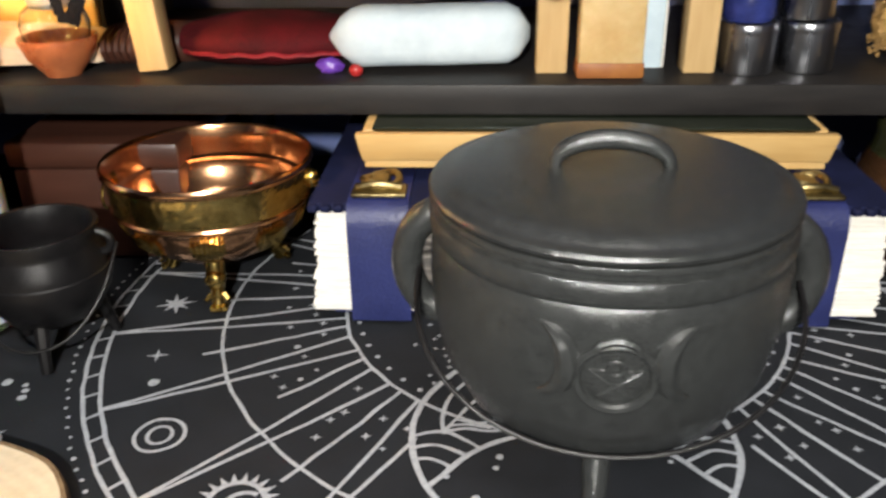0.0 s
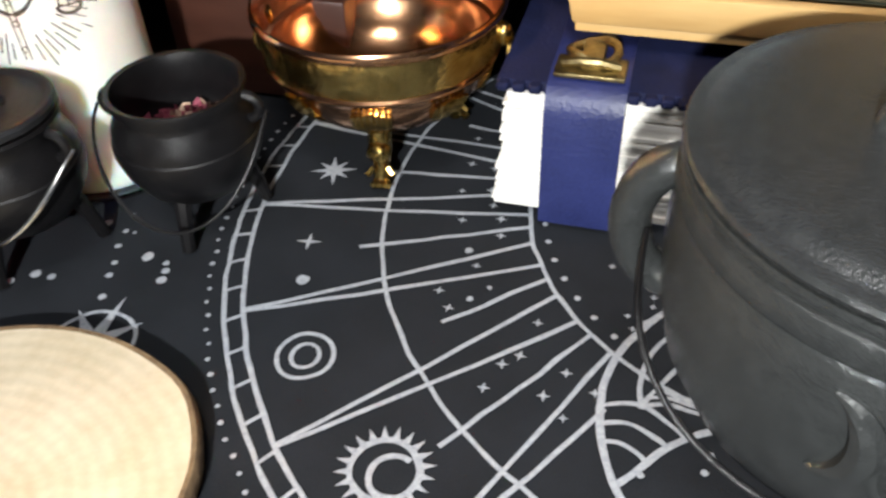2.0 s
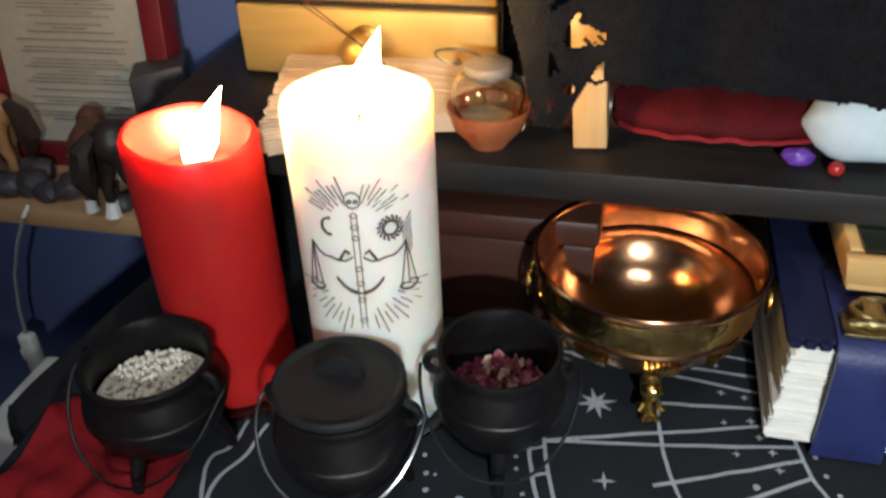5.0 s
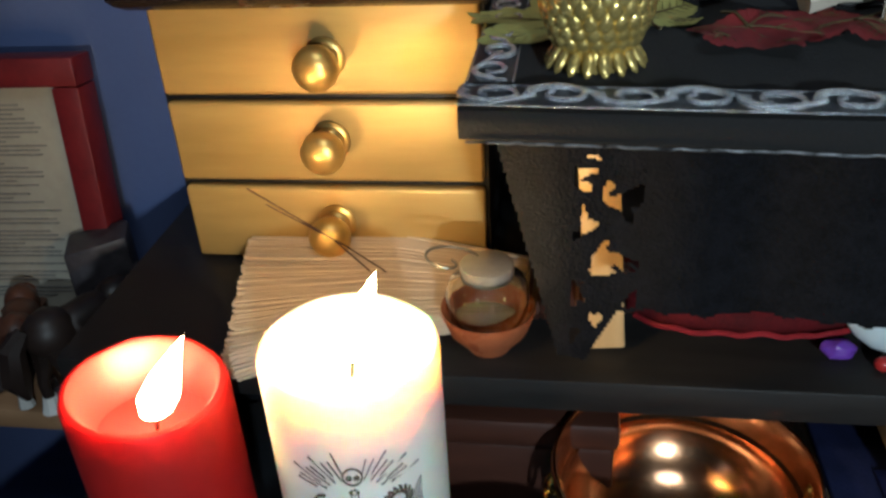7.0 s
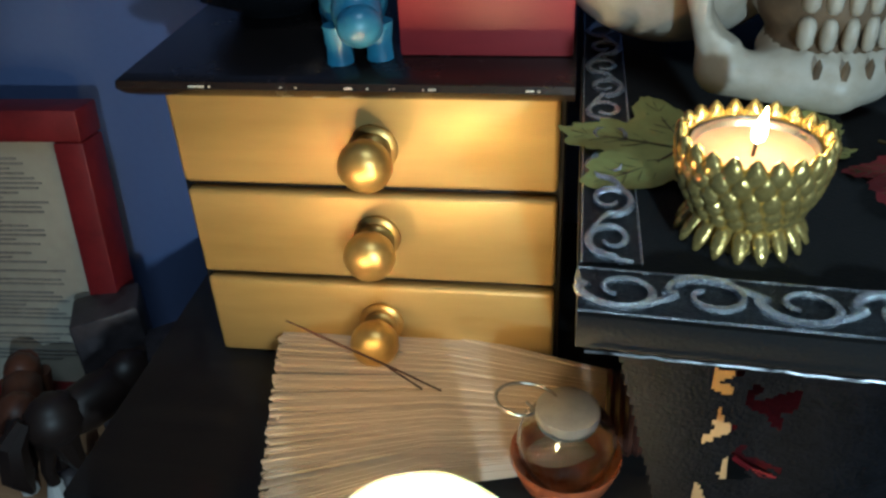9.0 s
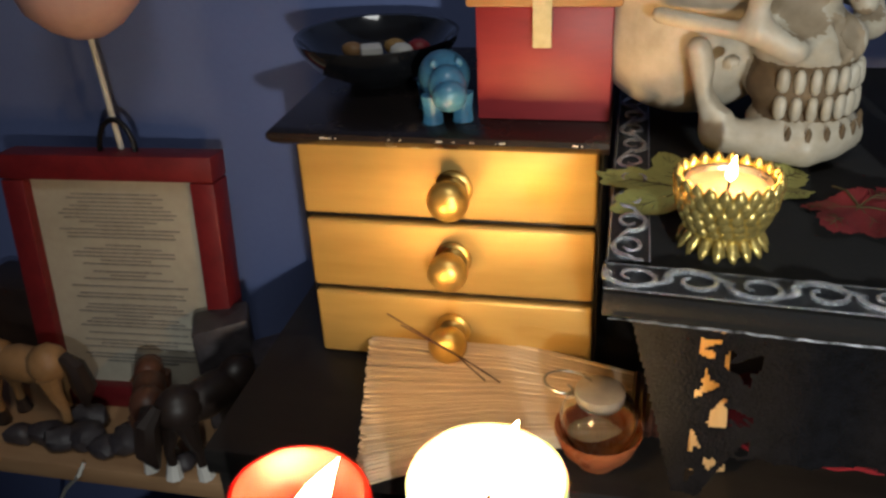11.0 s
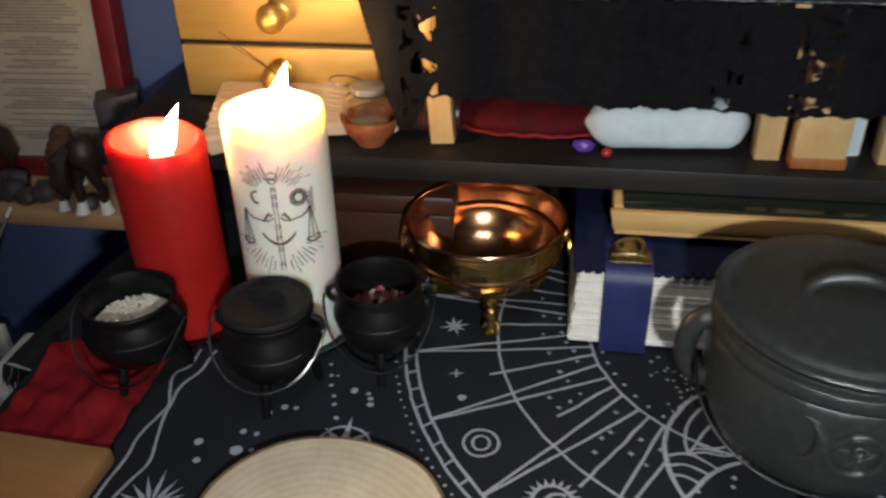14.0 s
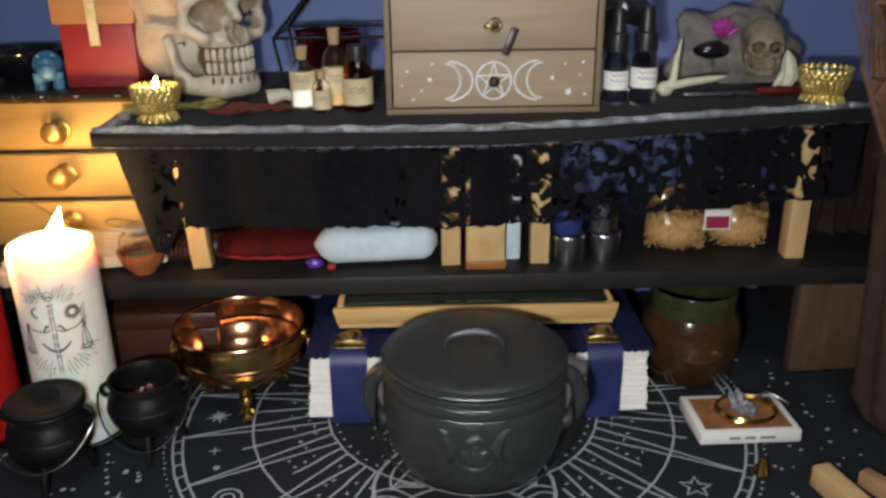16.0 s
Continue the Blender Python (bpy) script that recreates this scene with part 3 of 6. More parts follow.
for k in range(3):
    t = -78 + 120 * k
    c, s = math.cos(radians(t)), math.sin(radians(t))
    bm = bmesh.new()
    tube([(.028 * c, .028 * s, .024), (.0310 * c, .0310 * s, .0165), (.0310 * c, .0310 * s, .009), (.0335 * c, .0335 * s, .003)], [.0050, .0050, .0034, .0036], 10, bm=bm)
    ball((.0330 * c, .0330 * s, .0165), .0052, bm, 3, .12, 500)
    for d in (-1, 1):
        tube([(.034 * c - d * .003 * s, .034 * s + d * .003 * c, .009), (.036 * c - d * .0055 * s, .036 * s + d * .0055 * c, .0065), (.0375 * c - d * .006 * s, .0375 * s + d * .006 * c, .0085)], [.0016, .0012, .0003], 6, bm=bm)
    for d in (-1, 0, 1):
        ball((.0365 * c - d * .0026 * s, .0365 * s + d * .0026 * c, .0024), (.0021, .0021, .0024), bm, 1)
    part("foot", bm, M_BRASS, bowl, "brass lion-paw foot")
for t in (182, 2):
    c, s = math.cos(radians(t)), math.sin(radians(t))
    bm = bmesh.new()
    ball((.0505 * c, .0505 * s, .056), (.0040, .0040, .0055), bm, 2)
    tube([(.0535 * c - .006 * math.sin(q) * s, .0535 * s + .006 * math.sin(q) * c, .0475 + .0065 * math.cos(q)) for q in [2 * math.pi * i / 20 for i in range(20)]], .0009, 8, True, bm)
    part("ring_handle", bm, M_BRASS, bowl)
# leaf motif round the outside
for k in range(5):
    t = 198 + 42 * k
    bm = bmesh.new()
    for d in range(-3, 4):
        a = radians(t + d * 3.0)
        tube([(.0350 * math.cos(radians(t) + (a - radians(t)) * .3), .0350 * math.sin(radians(t) + (a - radians(t)) * .3), .0270), (.0424 * math.cos(a), .0424 * math.sin(a), .0350), (.0458 * math.cos(a), .0458 * math.sin(a), .0425 - .0006 * abs(d))], [.0006, .0017, .0008], 6, bm=bm)
    part("embossed_leaf", bm, M_BRASS, bowl)


# ---- pillar candles ----
def flame(loc, h, lean, name="flame"):
    bm = lathe([(0, 0), (.16 * h, .12 * h), (.20 * h, .28 * h), (.15 * h, .52 * h), (.07 * h, .78 * h), (0, h)], 16)
    for v in bm.verts:
        v.co.x += lean * v.co.z ** 1.4 * 4
    return bm


def pillar(name, loc, r, h, material, label, cup, lean, tilt=0.0, fl=.026):
    ob = thing(name, loc, label, "candle", "pillar candles")
    prof = [(0, 0), (r * .97, 0), (r, .003), (r, h * .5), (r, h - .003), (r * .97, h - .0006), (r * .90, h), (r * .84, h - .002), (r * .72, h - cup), (r * .3, h - cup - .002), (0, h - cup - .002)]
    full = []
    for (a, b), (c, d) in zip(prof, prof[1:]):
        n = 6 if abs(d - b) > .02 else 1
        full += [(a + (c - a) * i / n, b + (d - b) * i / n) for i in range(n)]
    full.append(prof[-1])
    bm = lathe(full, 64)
    for v in bm.verts:
        if v.co.z > h * .6:
            v.co.z += tilt * v.co.x * (v.co.z / h) + .0012 * noise.noise((v.co.x * 60, v.co.y * 60, 2)) * (v.co.z / h)
    part("wax", bm, material, ob)
    z = h - cup - .002
    part("wick", tube([(0, 0, z), (.0008, 0, z + .006), (.002, 0, z + .011)], .0008, 6), M_IRON2, ob)
    bm = flame((0, 0, 0), fl, lean)
    for v in bm.verts:
        v.co += Vector((.001, 0, z + .006))
    part("flame", bm, M_FLAME, ob, "bright yellow flame")
    return ob


white_candle = pillar("pillar_candle", (-0.205, 0.416, 0.004), .0290, .151, M_WAXW, "burning white pillar candle printed with balance scales", .012, .30, 0.0, .034)
red_candle = pillar("pillar_candle", (-0.279, 0.417, 0.004), .0280, .129, M_WAXR, "burning plain red pillar candle with a melted hollow", .020, .45, -.10, .037)
M_CLEAR = glass("clear_glass", (0.97, 0.98, 0.98))
for x, y in ((-0.204, 0.416), (-0.279, 0.417)):
    solo("glass_saucer", lathe([(0, 0), (.030, 0), (.0345, .003), (.0365, .0055), (.0355, .0058), (.033, .0042), (.029, .0036), (0, .0036)], 48), M_CLEAR, (x, y, 0.0002), "clear glass saucer under a pillar candle", "saucer", "candle saucers")

# ---- journal with straps ----
book = thing("journal", (0, 0, 0), "thick navy leather journal with deckled white pages and two clasped straps", "book")
part("back_cover", box(-0.026, 0.222, 0.424, 0.620, 0.0005, 0.0045, 0.0012), M_NAVY, book)
LAY = 34
for i in range(LAY):
    z = 0.0047 + 0.0496 * i / LAY
    dx, dy = random.uniform(-.0010, .0010), random.uniform(-.0009, .0009)
    fl = .004 * (1 - i / LAY)
    bm = box(-0.030 + dx - fl, 0.2255 + dx + fl * .6, 0.4225 + dy - fl * .6, 0.612, z, z + 0.00138, 0)
    part("page_layer", bm, M_PAPER, book, smooth=False)
bm = box(-0.034, 0.230, 0.422, 0.622, 0.0545, 0.0592, 0.0015)
for i in range(46):
    box(-0.034 + .00574 * i + .0006, -0.034 + .00574 * i + .0050, 0.4185, 0.4240, 0.0555, 0.0588, 0.0008, bm, 1)
part("front_cover", bm, M_COVER, book, "dark navy cover with a laced scalloped edge")
for x0, x1 in ((-0.0155, 0.0125), (0.179, 0.2055)):
    bm = bmesh.new()
    prof = [(0.470, 0.0612), (0.430, 0.0612), (0.4205, 0.0600), (0.4165, 0.0565), (0.4150, 0.050), (0.4150, 0.030), (0.4155, 0.0015)]
    outer = [(bm.verts.new((x0, y, z)), bm.verts.new((x1, y, z))) for y, z in prof]
    inner = [(bm.verts.new((x0, y + .0022, z - .0016)), bm.verts.new((x1, y + .0022, z - .0016))) for y, z in prof]
    for i in range(len(prof) - 1):
        bm.faces.new((outer[i][0], outer[i][1], outer[i + 1][1], outer[i + 1][0]))
        bm.faces.new((inner[i][0], inner[i][1], inner[i + 1][1], inner[i + 1][0]))
        for k in (0, 1):
            bm.faces.new((outer[i][k], outer[i + 1][k], inner[i + 1][k], inner[i][k]))
    for i in (0, -1):
        bm.faces.new((outer[i][0], outer[i][1], inner[i][1], inner[i][0]))
    strap = part("strap", bm, M_NAVY, book, "navy leather strap")
    xm = (x0 + x1) / 2
    bm = box(xm - .0125, xm + .0125, .422, .436, .0615, .0635, .0008)
    tube([(xm + .0085 * math.cos(t), .436 + .0075 * math.sin(t), .0655 + .0012 * math.sin(t * 2)) for t in [2 * math.pi * i / 24 for i in range(24)]], .0017, 8, True, bm)
    tube([(xm - .010, .428, .0645), (xm - .003, .4265, .0665), (xm + .003, .4265, .0665), (xm + .010, .428, .0645)], .0018, 8, bm=bm)
    box(xm - .004, xm + .004, .427, .445, .063, .0665, .001, bm)
    part("clasp", bm, M_OLDBRASS, strap, "aged brass swing clasp")

# ---- wooden tray on the journal ----
tray = thing("wooden_tray", (0.0965, 0.447, 0.0662), "shallow pale wooden tray lying on a navy journal", "tray")
bm = box(-0.108, 0.108, 0.0, 0.006, 0.003, 0.0138, 0.0008)
for v in bm.verts:
    v.co.x *= 1 + (v.co.z - 0.003) * 2.2
    v.co.y -= (v.co.z - 0.003) * 0.25
tray.scale = (1, 1, 1.28)
part("front_side", bm, M_PINEX, tray)
part("rear_side", box(-0.108, 0.108, 0.150, 0.156, 0.003, 0.0138, 0.0008), M_PINEX, tray)
for s in (-1, 1):
    part("end_side", box(s * 0.105 - 0.003, s * 0.105 + 0.003, 0.006, 0.150, 0.003, 0.0138, 0.0008), M_PINEX, tray)
part("base", box(-0.107, 0.107, 0.001, 0.155, 0.0002, 0.0032, 0.0006), M_PINEX, tray)
M_DARKGLASS = mat("dark_green_glaze", (0.016, 0.020, 0.014), (0.009, 0.012, 0.008), 40, 0.15, coat=0.5)
part("glazed_panel", box(-0.1030, 0.1030, 0.0030, 0.1530, 0.0141, 0.0152, 0.0004), M_DARKGLASS, tray, "dark green glassy panel")
solo("black_plate", lathe([(0, 0), (.040, 0), (.056, .0024), (.060, .0034), (.0602, .0040), (.057, .0036), (.042, .0016), (0, .0014)], 64), mat("black_glaze", (.012, .012, .013), None, 40, .12, coat=.5), (0.100, 0.530, 0.0860), "shallow black glazed plate on a wooden tray", "plate")

# ---- shelf unit ----
SH = 0.1015
shelf = thing("shelf_unit", (0, 0, 0), "low black wooden shelf standing on the altar cloth", "shelf")
part("board", box(-0.350, 0.470, 0.4665, 0.672, SH - 0.0150, SH, 0.0012), M_SHELF, shelf)
part("side_panel", box(-0.348, -0.332, 0.472, 0.670, 0.0, SH - 0.0152, 0.001), M_SHELF, shelf)
part("side_panel", box(-0.175, -0.110, 0.612, 0.670, 0.0, SH - 0.0152, 0.001), M_SHELF, shelf)
part("side_panel", box(0.404, 0.440, 0.520, 0.670, 0.0, SH - 0.0152, 0.001), M_SHELF, shelf)
chest2 = thing("wooden_box", (0, 0.482, 0.0), "dark reddish-brown polished wooden box under the shelf", "box")
part("box_body", box(-0.205, -0.115, 0, 0.12, 0, 0.052, 0.002), M_DARKWOOD, chest2)
part("box_lid", box(-0.207, -0.113, -0.002, 0.122, 0.0524, 0.067, 0.003), M_DARKWOOD, chest2, "polished lid with a paler edge")

for x in (-0.1285, 0.0710, 0.1425, 0.3500):
    ob = solo("wooden_block", box(0, 0.0152, 0, 0.0152, 0, 0.1180, 0.0009), M_PINE, (x, 0.486, SH + 0.0003), "pale square wooden block holding up the top board", "wooden block", "support blocks")
    if x < -0.1:
        ob.matrix_world = pose(x, 0.486, SH + 0.0012, 0, -4)

# ---- cloth-covered top board with silver scroll trim ----
TOP = 0.2298
FRONT = [(-0.168, 0.4230), (-0.08, 0.4165), (0.02, 0.4115), (0.10, 0.4095), (0.17, 0.418), (0.24, 0.434), (0.31, 0.450), (0.40, 0.463), (0.62, 0.470)]


def front_y(x):
    for (x0, y0), (x1, y1) in zip(FRONT, FRONT[1:]):
        if x <= x1:
            return y0 + (y1 - y0) * (x - x0) / (x1 - x0)
    return FRONT[-1][1]


top = thing("top_board", (0, 0, 0), "upper altar board covered in black cloth with silver scroll trim", "shelf board")
bm = bmesh.new()
XS = [-0.168 + 0.598 * i / 60 for i in range(61)]
rings = []
for x in XS:
    y = front_y(x)
    rings.append([bm.verts.new((x, a, b)) for a, b in ((0.668, TOP - .002), (0.668, TOP), (y + .004, TOP), (y + .0008, TOP - .0012), (y, TOP - .004), (y + .001 + .001 * noise.noise((x * 40, 0, 0)), TOP - .0098), (y + .004, TOP - .0098), (y + .008, TOP - .0093))])
for a, b in zip(rings, rings[1:]):
    for i in range(len(a)):
        j = (i + 1) % len(a)
        bm.faces.new((a[i], b[i], b[j], a[j]))
bm.faces.new(rings[0])
bm.faces.new(rings[-1][::-1])
part("cover", bm, M_BLACKCLOTH, top)
M_SILVER = mat("silver_thread", (0.86, 0.90, 0.96), (0.48, 0.51, 0.57), 900, 0.24, metal=0.9, bump=1.0, bscale=1700, fine=0.5)
M_HEM = mat("sequin_hem", (0.26, 0.27, 0.29), (0.006, 0.006, 0.007), 420, 0.35, metal=0.7, fine=0.9)
M_TRIM = mat("dark_braid", (0.060, 0.066, 0.076), (0.018, 0.020, 0.024), 500, 0.38, metal=0.5, bump=1.0, bscale=1500, fine=0.6)


def scroll_trim(name, path_fn, length, width, up_fn):
    """Braid with a running row of scrolls: path_fn(s) gives a place along its middle and the direction across."""
    bm = bmesh.new()
    n = max(4, int(length / .006))
    L = []
    for i in range(n + 1):
        p, c = path_fn(length * i / n)
        u = up_fn(length * i / n)
        L.append((bm.verts.new(p - c * width / 2 + u * .0006), bm.verts.new(p + c * width / 2 + u * .0006)))
    for a, b in zip(L, L[1:]):
        bm.faces.new((a[0], a[1], b[1], b[0]))
    for f_ in bm.faces:
        f_.material_index = 0
    k0 = len(bm.faces)
    cell = .0185
    for i in range(int(length / cell)):
        s0 = cell * (i + .5)
        flip = 1 if i % 2 else -1
        pts = []
        for j in range(27):
            t = j / 26
            a = t * 2.35 * math.pi
            r = (.0060 * (1 - .70 * t)) * width / .0135
            q, w = s0 - math.cos(a) * r * 1.25, math.sin(a) * r * flip
            p, c = path_fn(min(length, max(0, q)))
            pts.append(p + c * w + up_fn(q) * .0012)
        tube(pts, [.00125 * (1 - .5 * j / 26) for j in range(27)], 5, bm=bm)
        pts = []
        for j in range(9):
            t = j / 8
            q = s0 - .0072 - cell * .42 * (1 - t) ** 1.2
            p, c = path_fn(min(length, max(0, q)))
            pts.append(p + c * (flip * width * (-.34 * (1 - t) + .0 * t)) + up_fn(q) * .0012)
        tube(pts, [.0005 + .0007 * j / 8 for j in range(9)], 5, bm=bm)
    for e in (-.5, .5):
        tube([path_fn(length * i / n)[0] + path_fn(length * i / n)[1] * width * e * .96 + up_fn(0) * .0007 for i in range(n + 1)], .00032, 5, bm=bm)
    bm.faces.ensure_lookup_table()
    for f_ in bm.faces[k0:]:
        f_.material_index = 1
    part(name, bm, [M_TRIM, M_SILVER], top, "raised silver scrolls on dark braid")


Z = Vector((0, 0, 1))
scroll_trim("front_trim", lambda s: (Vector((-0.168 + s, front_y(-0.168 + s) + .0082, TOP)), Vector((0, 1, 0))), 0.597, .0165, lambda s: Z)
scroll_trim("side_trim", lambda s: (Vector((-0.1605, front_y(-0.16) + .019 + s, TOP)), Vector((1, 0, 0))), 0.205, .0140, lambda s: Z)
part("hem", tube([(x, front_y(x) + .0002 + .0012 * noise.noise((x * 40, 0, 0)), TOP - .0101 + .0006 * noise.noise((x * 300, 0, 0))) for x in [-0.166 + .595 * i / 250 for i in range(251)]], .0004, 5), M_HEM, top, "glittering silver hem thread")

# ---- chest of drawers ----
chest = thing("chest_of_drawers", (-0.2490, 0.552, SH), "small three-drawer chest painted gold with a black top", "chest of drawers")
part("body", box(-.0715, .0765, .003, .115, .0, .1266, .001), M_SHELF, chest)
bm = bmesh.new()
prof = [(0, .1268), (.0045, .1272), (.0095, .1300), (.0122, .1328), (.0118, .1352), (.0085, .1366)]
rows = [[bm.verts.new(p) for p in ((-.0672 - o * .55, -.0115 - o, z), (.0790, -.0115 - o, z), (.0790, .1175, z), (-.0672 - o * .55, .1175, z))] for o, z in prof]
for a, b in zip(rows, rows[1:]):
    for i in range(4):
        bm.faces.new((a[i], a[(i + 1) % 4], b[(i + 1) % 4], b[i]))
bm.faces.new(rows[0])
bm.faces.new(rows[-1])
M_TOPPAINT = mat("black_gloss_paint", (0.016, 0.011, 0.010), (0.010, 0.008, 0.008), 40, 0.26, bump=0.15, bscale=300)
chest_top = part("top", bm, M_TOPPAINT, chest, "glossy black-brown top with chipped moulded edge")
for i in range(17):
    x, w = random.uniform(-.062, .078), random.choice((.0002, .0003, .0003, .0005, .0013))
    part("paint_chip", box(x - w, x + w, -.02385, -.02335, .1335, .1340, .0001, seg=1), M_PAPER, chest_top, smooth=False)
for k in range(3):
    z0 = .0020 + .0418 * k
    d = part("drawer", box(-.0690, .0745, -.0025, .004, z0, z0 + (.0385 if k < 2 else .0398), .0020, seg=3), M_GOLD, chest, "gold-painted wooden drawer front")
    bm = lathe([(0, 0), (.0088, 0), (.0092, .0008), (.0092, .0020), (.0082, .0028), (.0070, .0031), (.0072, .0042), (.0066, .0052), (.0052, .0060), (.0050, .0072), (.0066, .0086), (.0088, .0112), (.0098, .0144), (.0095, .0176), (.0078, .0204), (.0048, .0222), (0, .0228)], 32)
    bmesh.ops.transform(bm, matrix=Matrix.Translation((.0078 - .0018 * (2 - k), -.0025, z0 + (.0210 if k < 2 else .0170))) @ Matrix.Rotation(radians(90), 4, "X"), verts=bm.verts)
    part("knob", bm, M_KNOB, d, "round turned gold knob")

# ---- wood slice and board ----
def ring_wood(name, c1, c2, scale, centre=(0, 0, 0)):
    m = mat(name, c1, c2, 40, 0.6, bump=0.1, bscale=300)
    n, l = m.node_tree.nodes, m.node_tree.links
    tc, mp, wv, mx = n.new("ShaderNodeTexCoord"), n.new("ShaderNodeMapping"), n.new("ShaderNodeTexWave"), n.new("ShaderNodeMix")
    wv.wave_type, wv.rings_direction = "RINGS", "Z"
    wv.inputs["Scale"].default_value, wv.inputs["Distortion"].default_value, wv.inputs["Detail"].default_value, wv.inputs["Detail Scale"].default_value = scale, 7.0, 4, 0.22
    mp.inputs["Location"].default_value = centre
    l.new(tc.outputs["Object"], mp.inputs["Vector"])
    l.new(mp.outputs["Vector"], wv.inputs["Vector"])
    mx.data_type, mx.blend_type = "RGBA", "MULTIPLY"
    mx.inputs["Factor"].default_value = 0.09
    ramp = [k for k in n if k.bl_idname == "ShaderNodeValToRGB"][0]
    l.new(ramp.outputs["Color"], mx.inputs[6])
    l.new(wv.outputs["Color"], mx.inputs[7])
    l.new(mx.outputs[2], n["Principled BSDF"].inputs["Base Color"])
    return m


M_SLICE = ring_wood("sawn_wood", (0.66, 0.56, 0.41), (0.52, 0.42, 0.28), 62, (0.004, 0.012, 0))
M_BARK = mat("bark", (0.22, 0.14, 0.07), (0.10, 0.06, 0.03), 120, 0.9, bump=0.8, bscale=500)
slab = thing("wood_slice", (-0.1480, 0.2540, 0.0), "pale round wood slice with growth rings and a thin bark edge", "wood slice")
N = 72


def slice_r(a):
    return .0625 * (1 + .055 * math.cos(a - 2.4) + .035 * math.cos(2 * a + .9) + .012 * noise.noise((math.cos(a) * 3, math.sin(a) * 3, 0)) + .06 * math.exp(-((a - .75) / .45) ** 2))


bm = bmesh.new()
c0 = bm.verts.new((0, 0, .0078))
rg = [[bm.verts.new((slice_r(2 * math.pi * i / N) * k * math.cos(2 * math.pi * i / N), slice_r(2 * math.pi * i / N) * k * math.sin(2 * math.pi * i / N), .0078)) for i in range(N)] for k in (.5, .965)]
for i in range(N):
    j = (i + 1) % N
    bm.faces.new((c0, rg[0][i], rg[0][j]))
    bm.faces.new((rg[0][i], rg[1][i], rg[1][j], rg[0][j]))
part("sawn_face", bm, M_SLICE, slab)
bm = bmesh.new()
prev = None
for k, z in ((.965, .0078), (.99, .0080), (1.0, .0070), (1.01, .004), (1.0, .0006), (.96, 0)):
    cur = [bm.verts.new((slice_r(2 * math.pi * i / N) * k * (1 + .006 * noise.noise((i * .7, z * 300, 0))) * math.cos(2 * math.pi * i / N), slice_r(2 * math.pi * i / N) * k * math.sin(2 * math.pi * i / N), z)) for i in range(N)]
    if prev:
        for i in range(N):
            bm.faces.new((prev[i], prev[(i + 1) % N], cur[(i + 1) % N], cur[i]))
    prev = cur
bm.faces.new(prev)
part("bark_edge", bm, M_BARK, slab, "thin brown bark edge")
M_BOARD = mat("oiled_wood", (0.40, 0.21, 0.085), (0.27, 0.135, 0.05), 30, 0.45, bump=0.15, bscale=150, stretch=(0.15, 1, 1))
solo("wooden_board", box(-0.13, 0, -0.16, 0, 0, 0.011, 0.0025), M_BOARD, (-0.271, 0.291, 0.0008), "oiled brown wooden board lying on the cloth", "wooden board", rz=-4)

# ---- picture, horses and cord on the wall shelf ----
M_FRAME = mat("red_frame_paint", (0.17, 0.010, 0.013), (0.10, 0.006, 0.009), 40, 0.5, bump=0.2, bscale=200)
M_SHEET = mat("printed_sheet", (0.40, 0.37, 0.30), (0.33, 0.30, 0.24), 20, 0.8)
M_INK = mat("grey_ink", (0.24, 0.22, 0.20), None, 200, 0.8)
FW, FH = .145, .182
pic = thing("picture_frame", (-0.480, 0.6020, 0.0), "red wooden frame holding a printed page, leaning on the wall", "picture frame", rx=-7, rz=3)
part("frame_top", box(-FW / 2, FW / 2, 0, .022, FH - .0165, FH, .0015), M_FRAME, pic)
part("frame_bottom", box(-FW / 2, FW / 2, 0, .022, 0, .0165, .0015), M_FRAME, pic)
for s in (-1, 1):
    part("frame_side", box(s * (FW / 2 - .008) - .008, s * (FW / 2 - .008) + .008, .0005, .0215, .0170, FH - .0170, .0012), M_FRAME, pic)
page = part("page", box(-FW / 2 + .0145, FW / 2 - .0145, .008, .012, .0145, FH - .0145, 0), M_SHEET, pic, "cream page of small centred print", False)
z = FH - .028
while z > .030:
    if random.random() < 0.88:
        w = random.uniform(.024, .044) if random.random() < .8 else random.uniform(.010, .02)
        x = -w + random.uniform(0, .002)
        while x < w:
            q = min(w, x + random.uniform(.003, .009))
            part("text_line", box(x, q - .0006, .0072, .0080, z, z + .0009, 0), M_INK, page, smooth=False)
            x = q
    z -= .0027
part("hanger", tube([(.012 * math.cos(t) + .006, .012, FH + .020 * math.sin(t)) for t in [math.pi * i / 12 for i in range(13)]], .0018, 8), M_IRON2, pic, "black cord loop")

M_TAN = mat("tan_paint", (0.36, 0.20, 0.09), (0.25, 0.13, 0.05), 60, 0.5)
M_BAY = mat("bay_paint", (0.12, 0.045, 0.024), (0.07, 0.027, 0.015), 60, 0.45)
M_DARK = mat("dark_brown_paint", (0.030, 0.018, 0.014), (0.018, 0.011, 0.009), 60, 0.45)


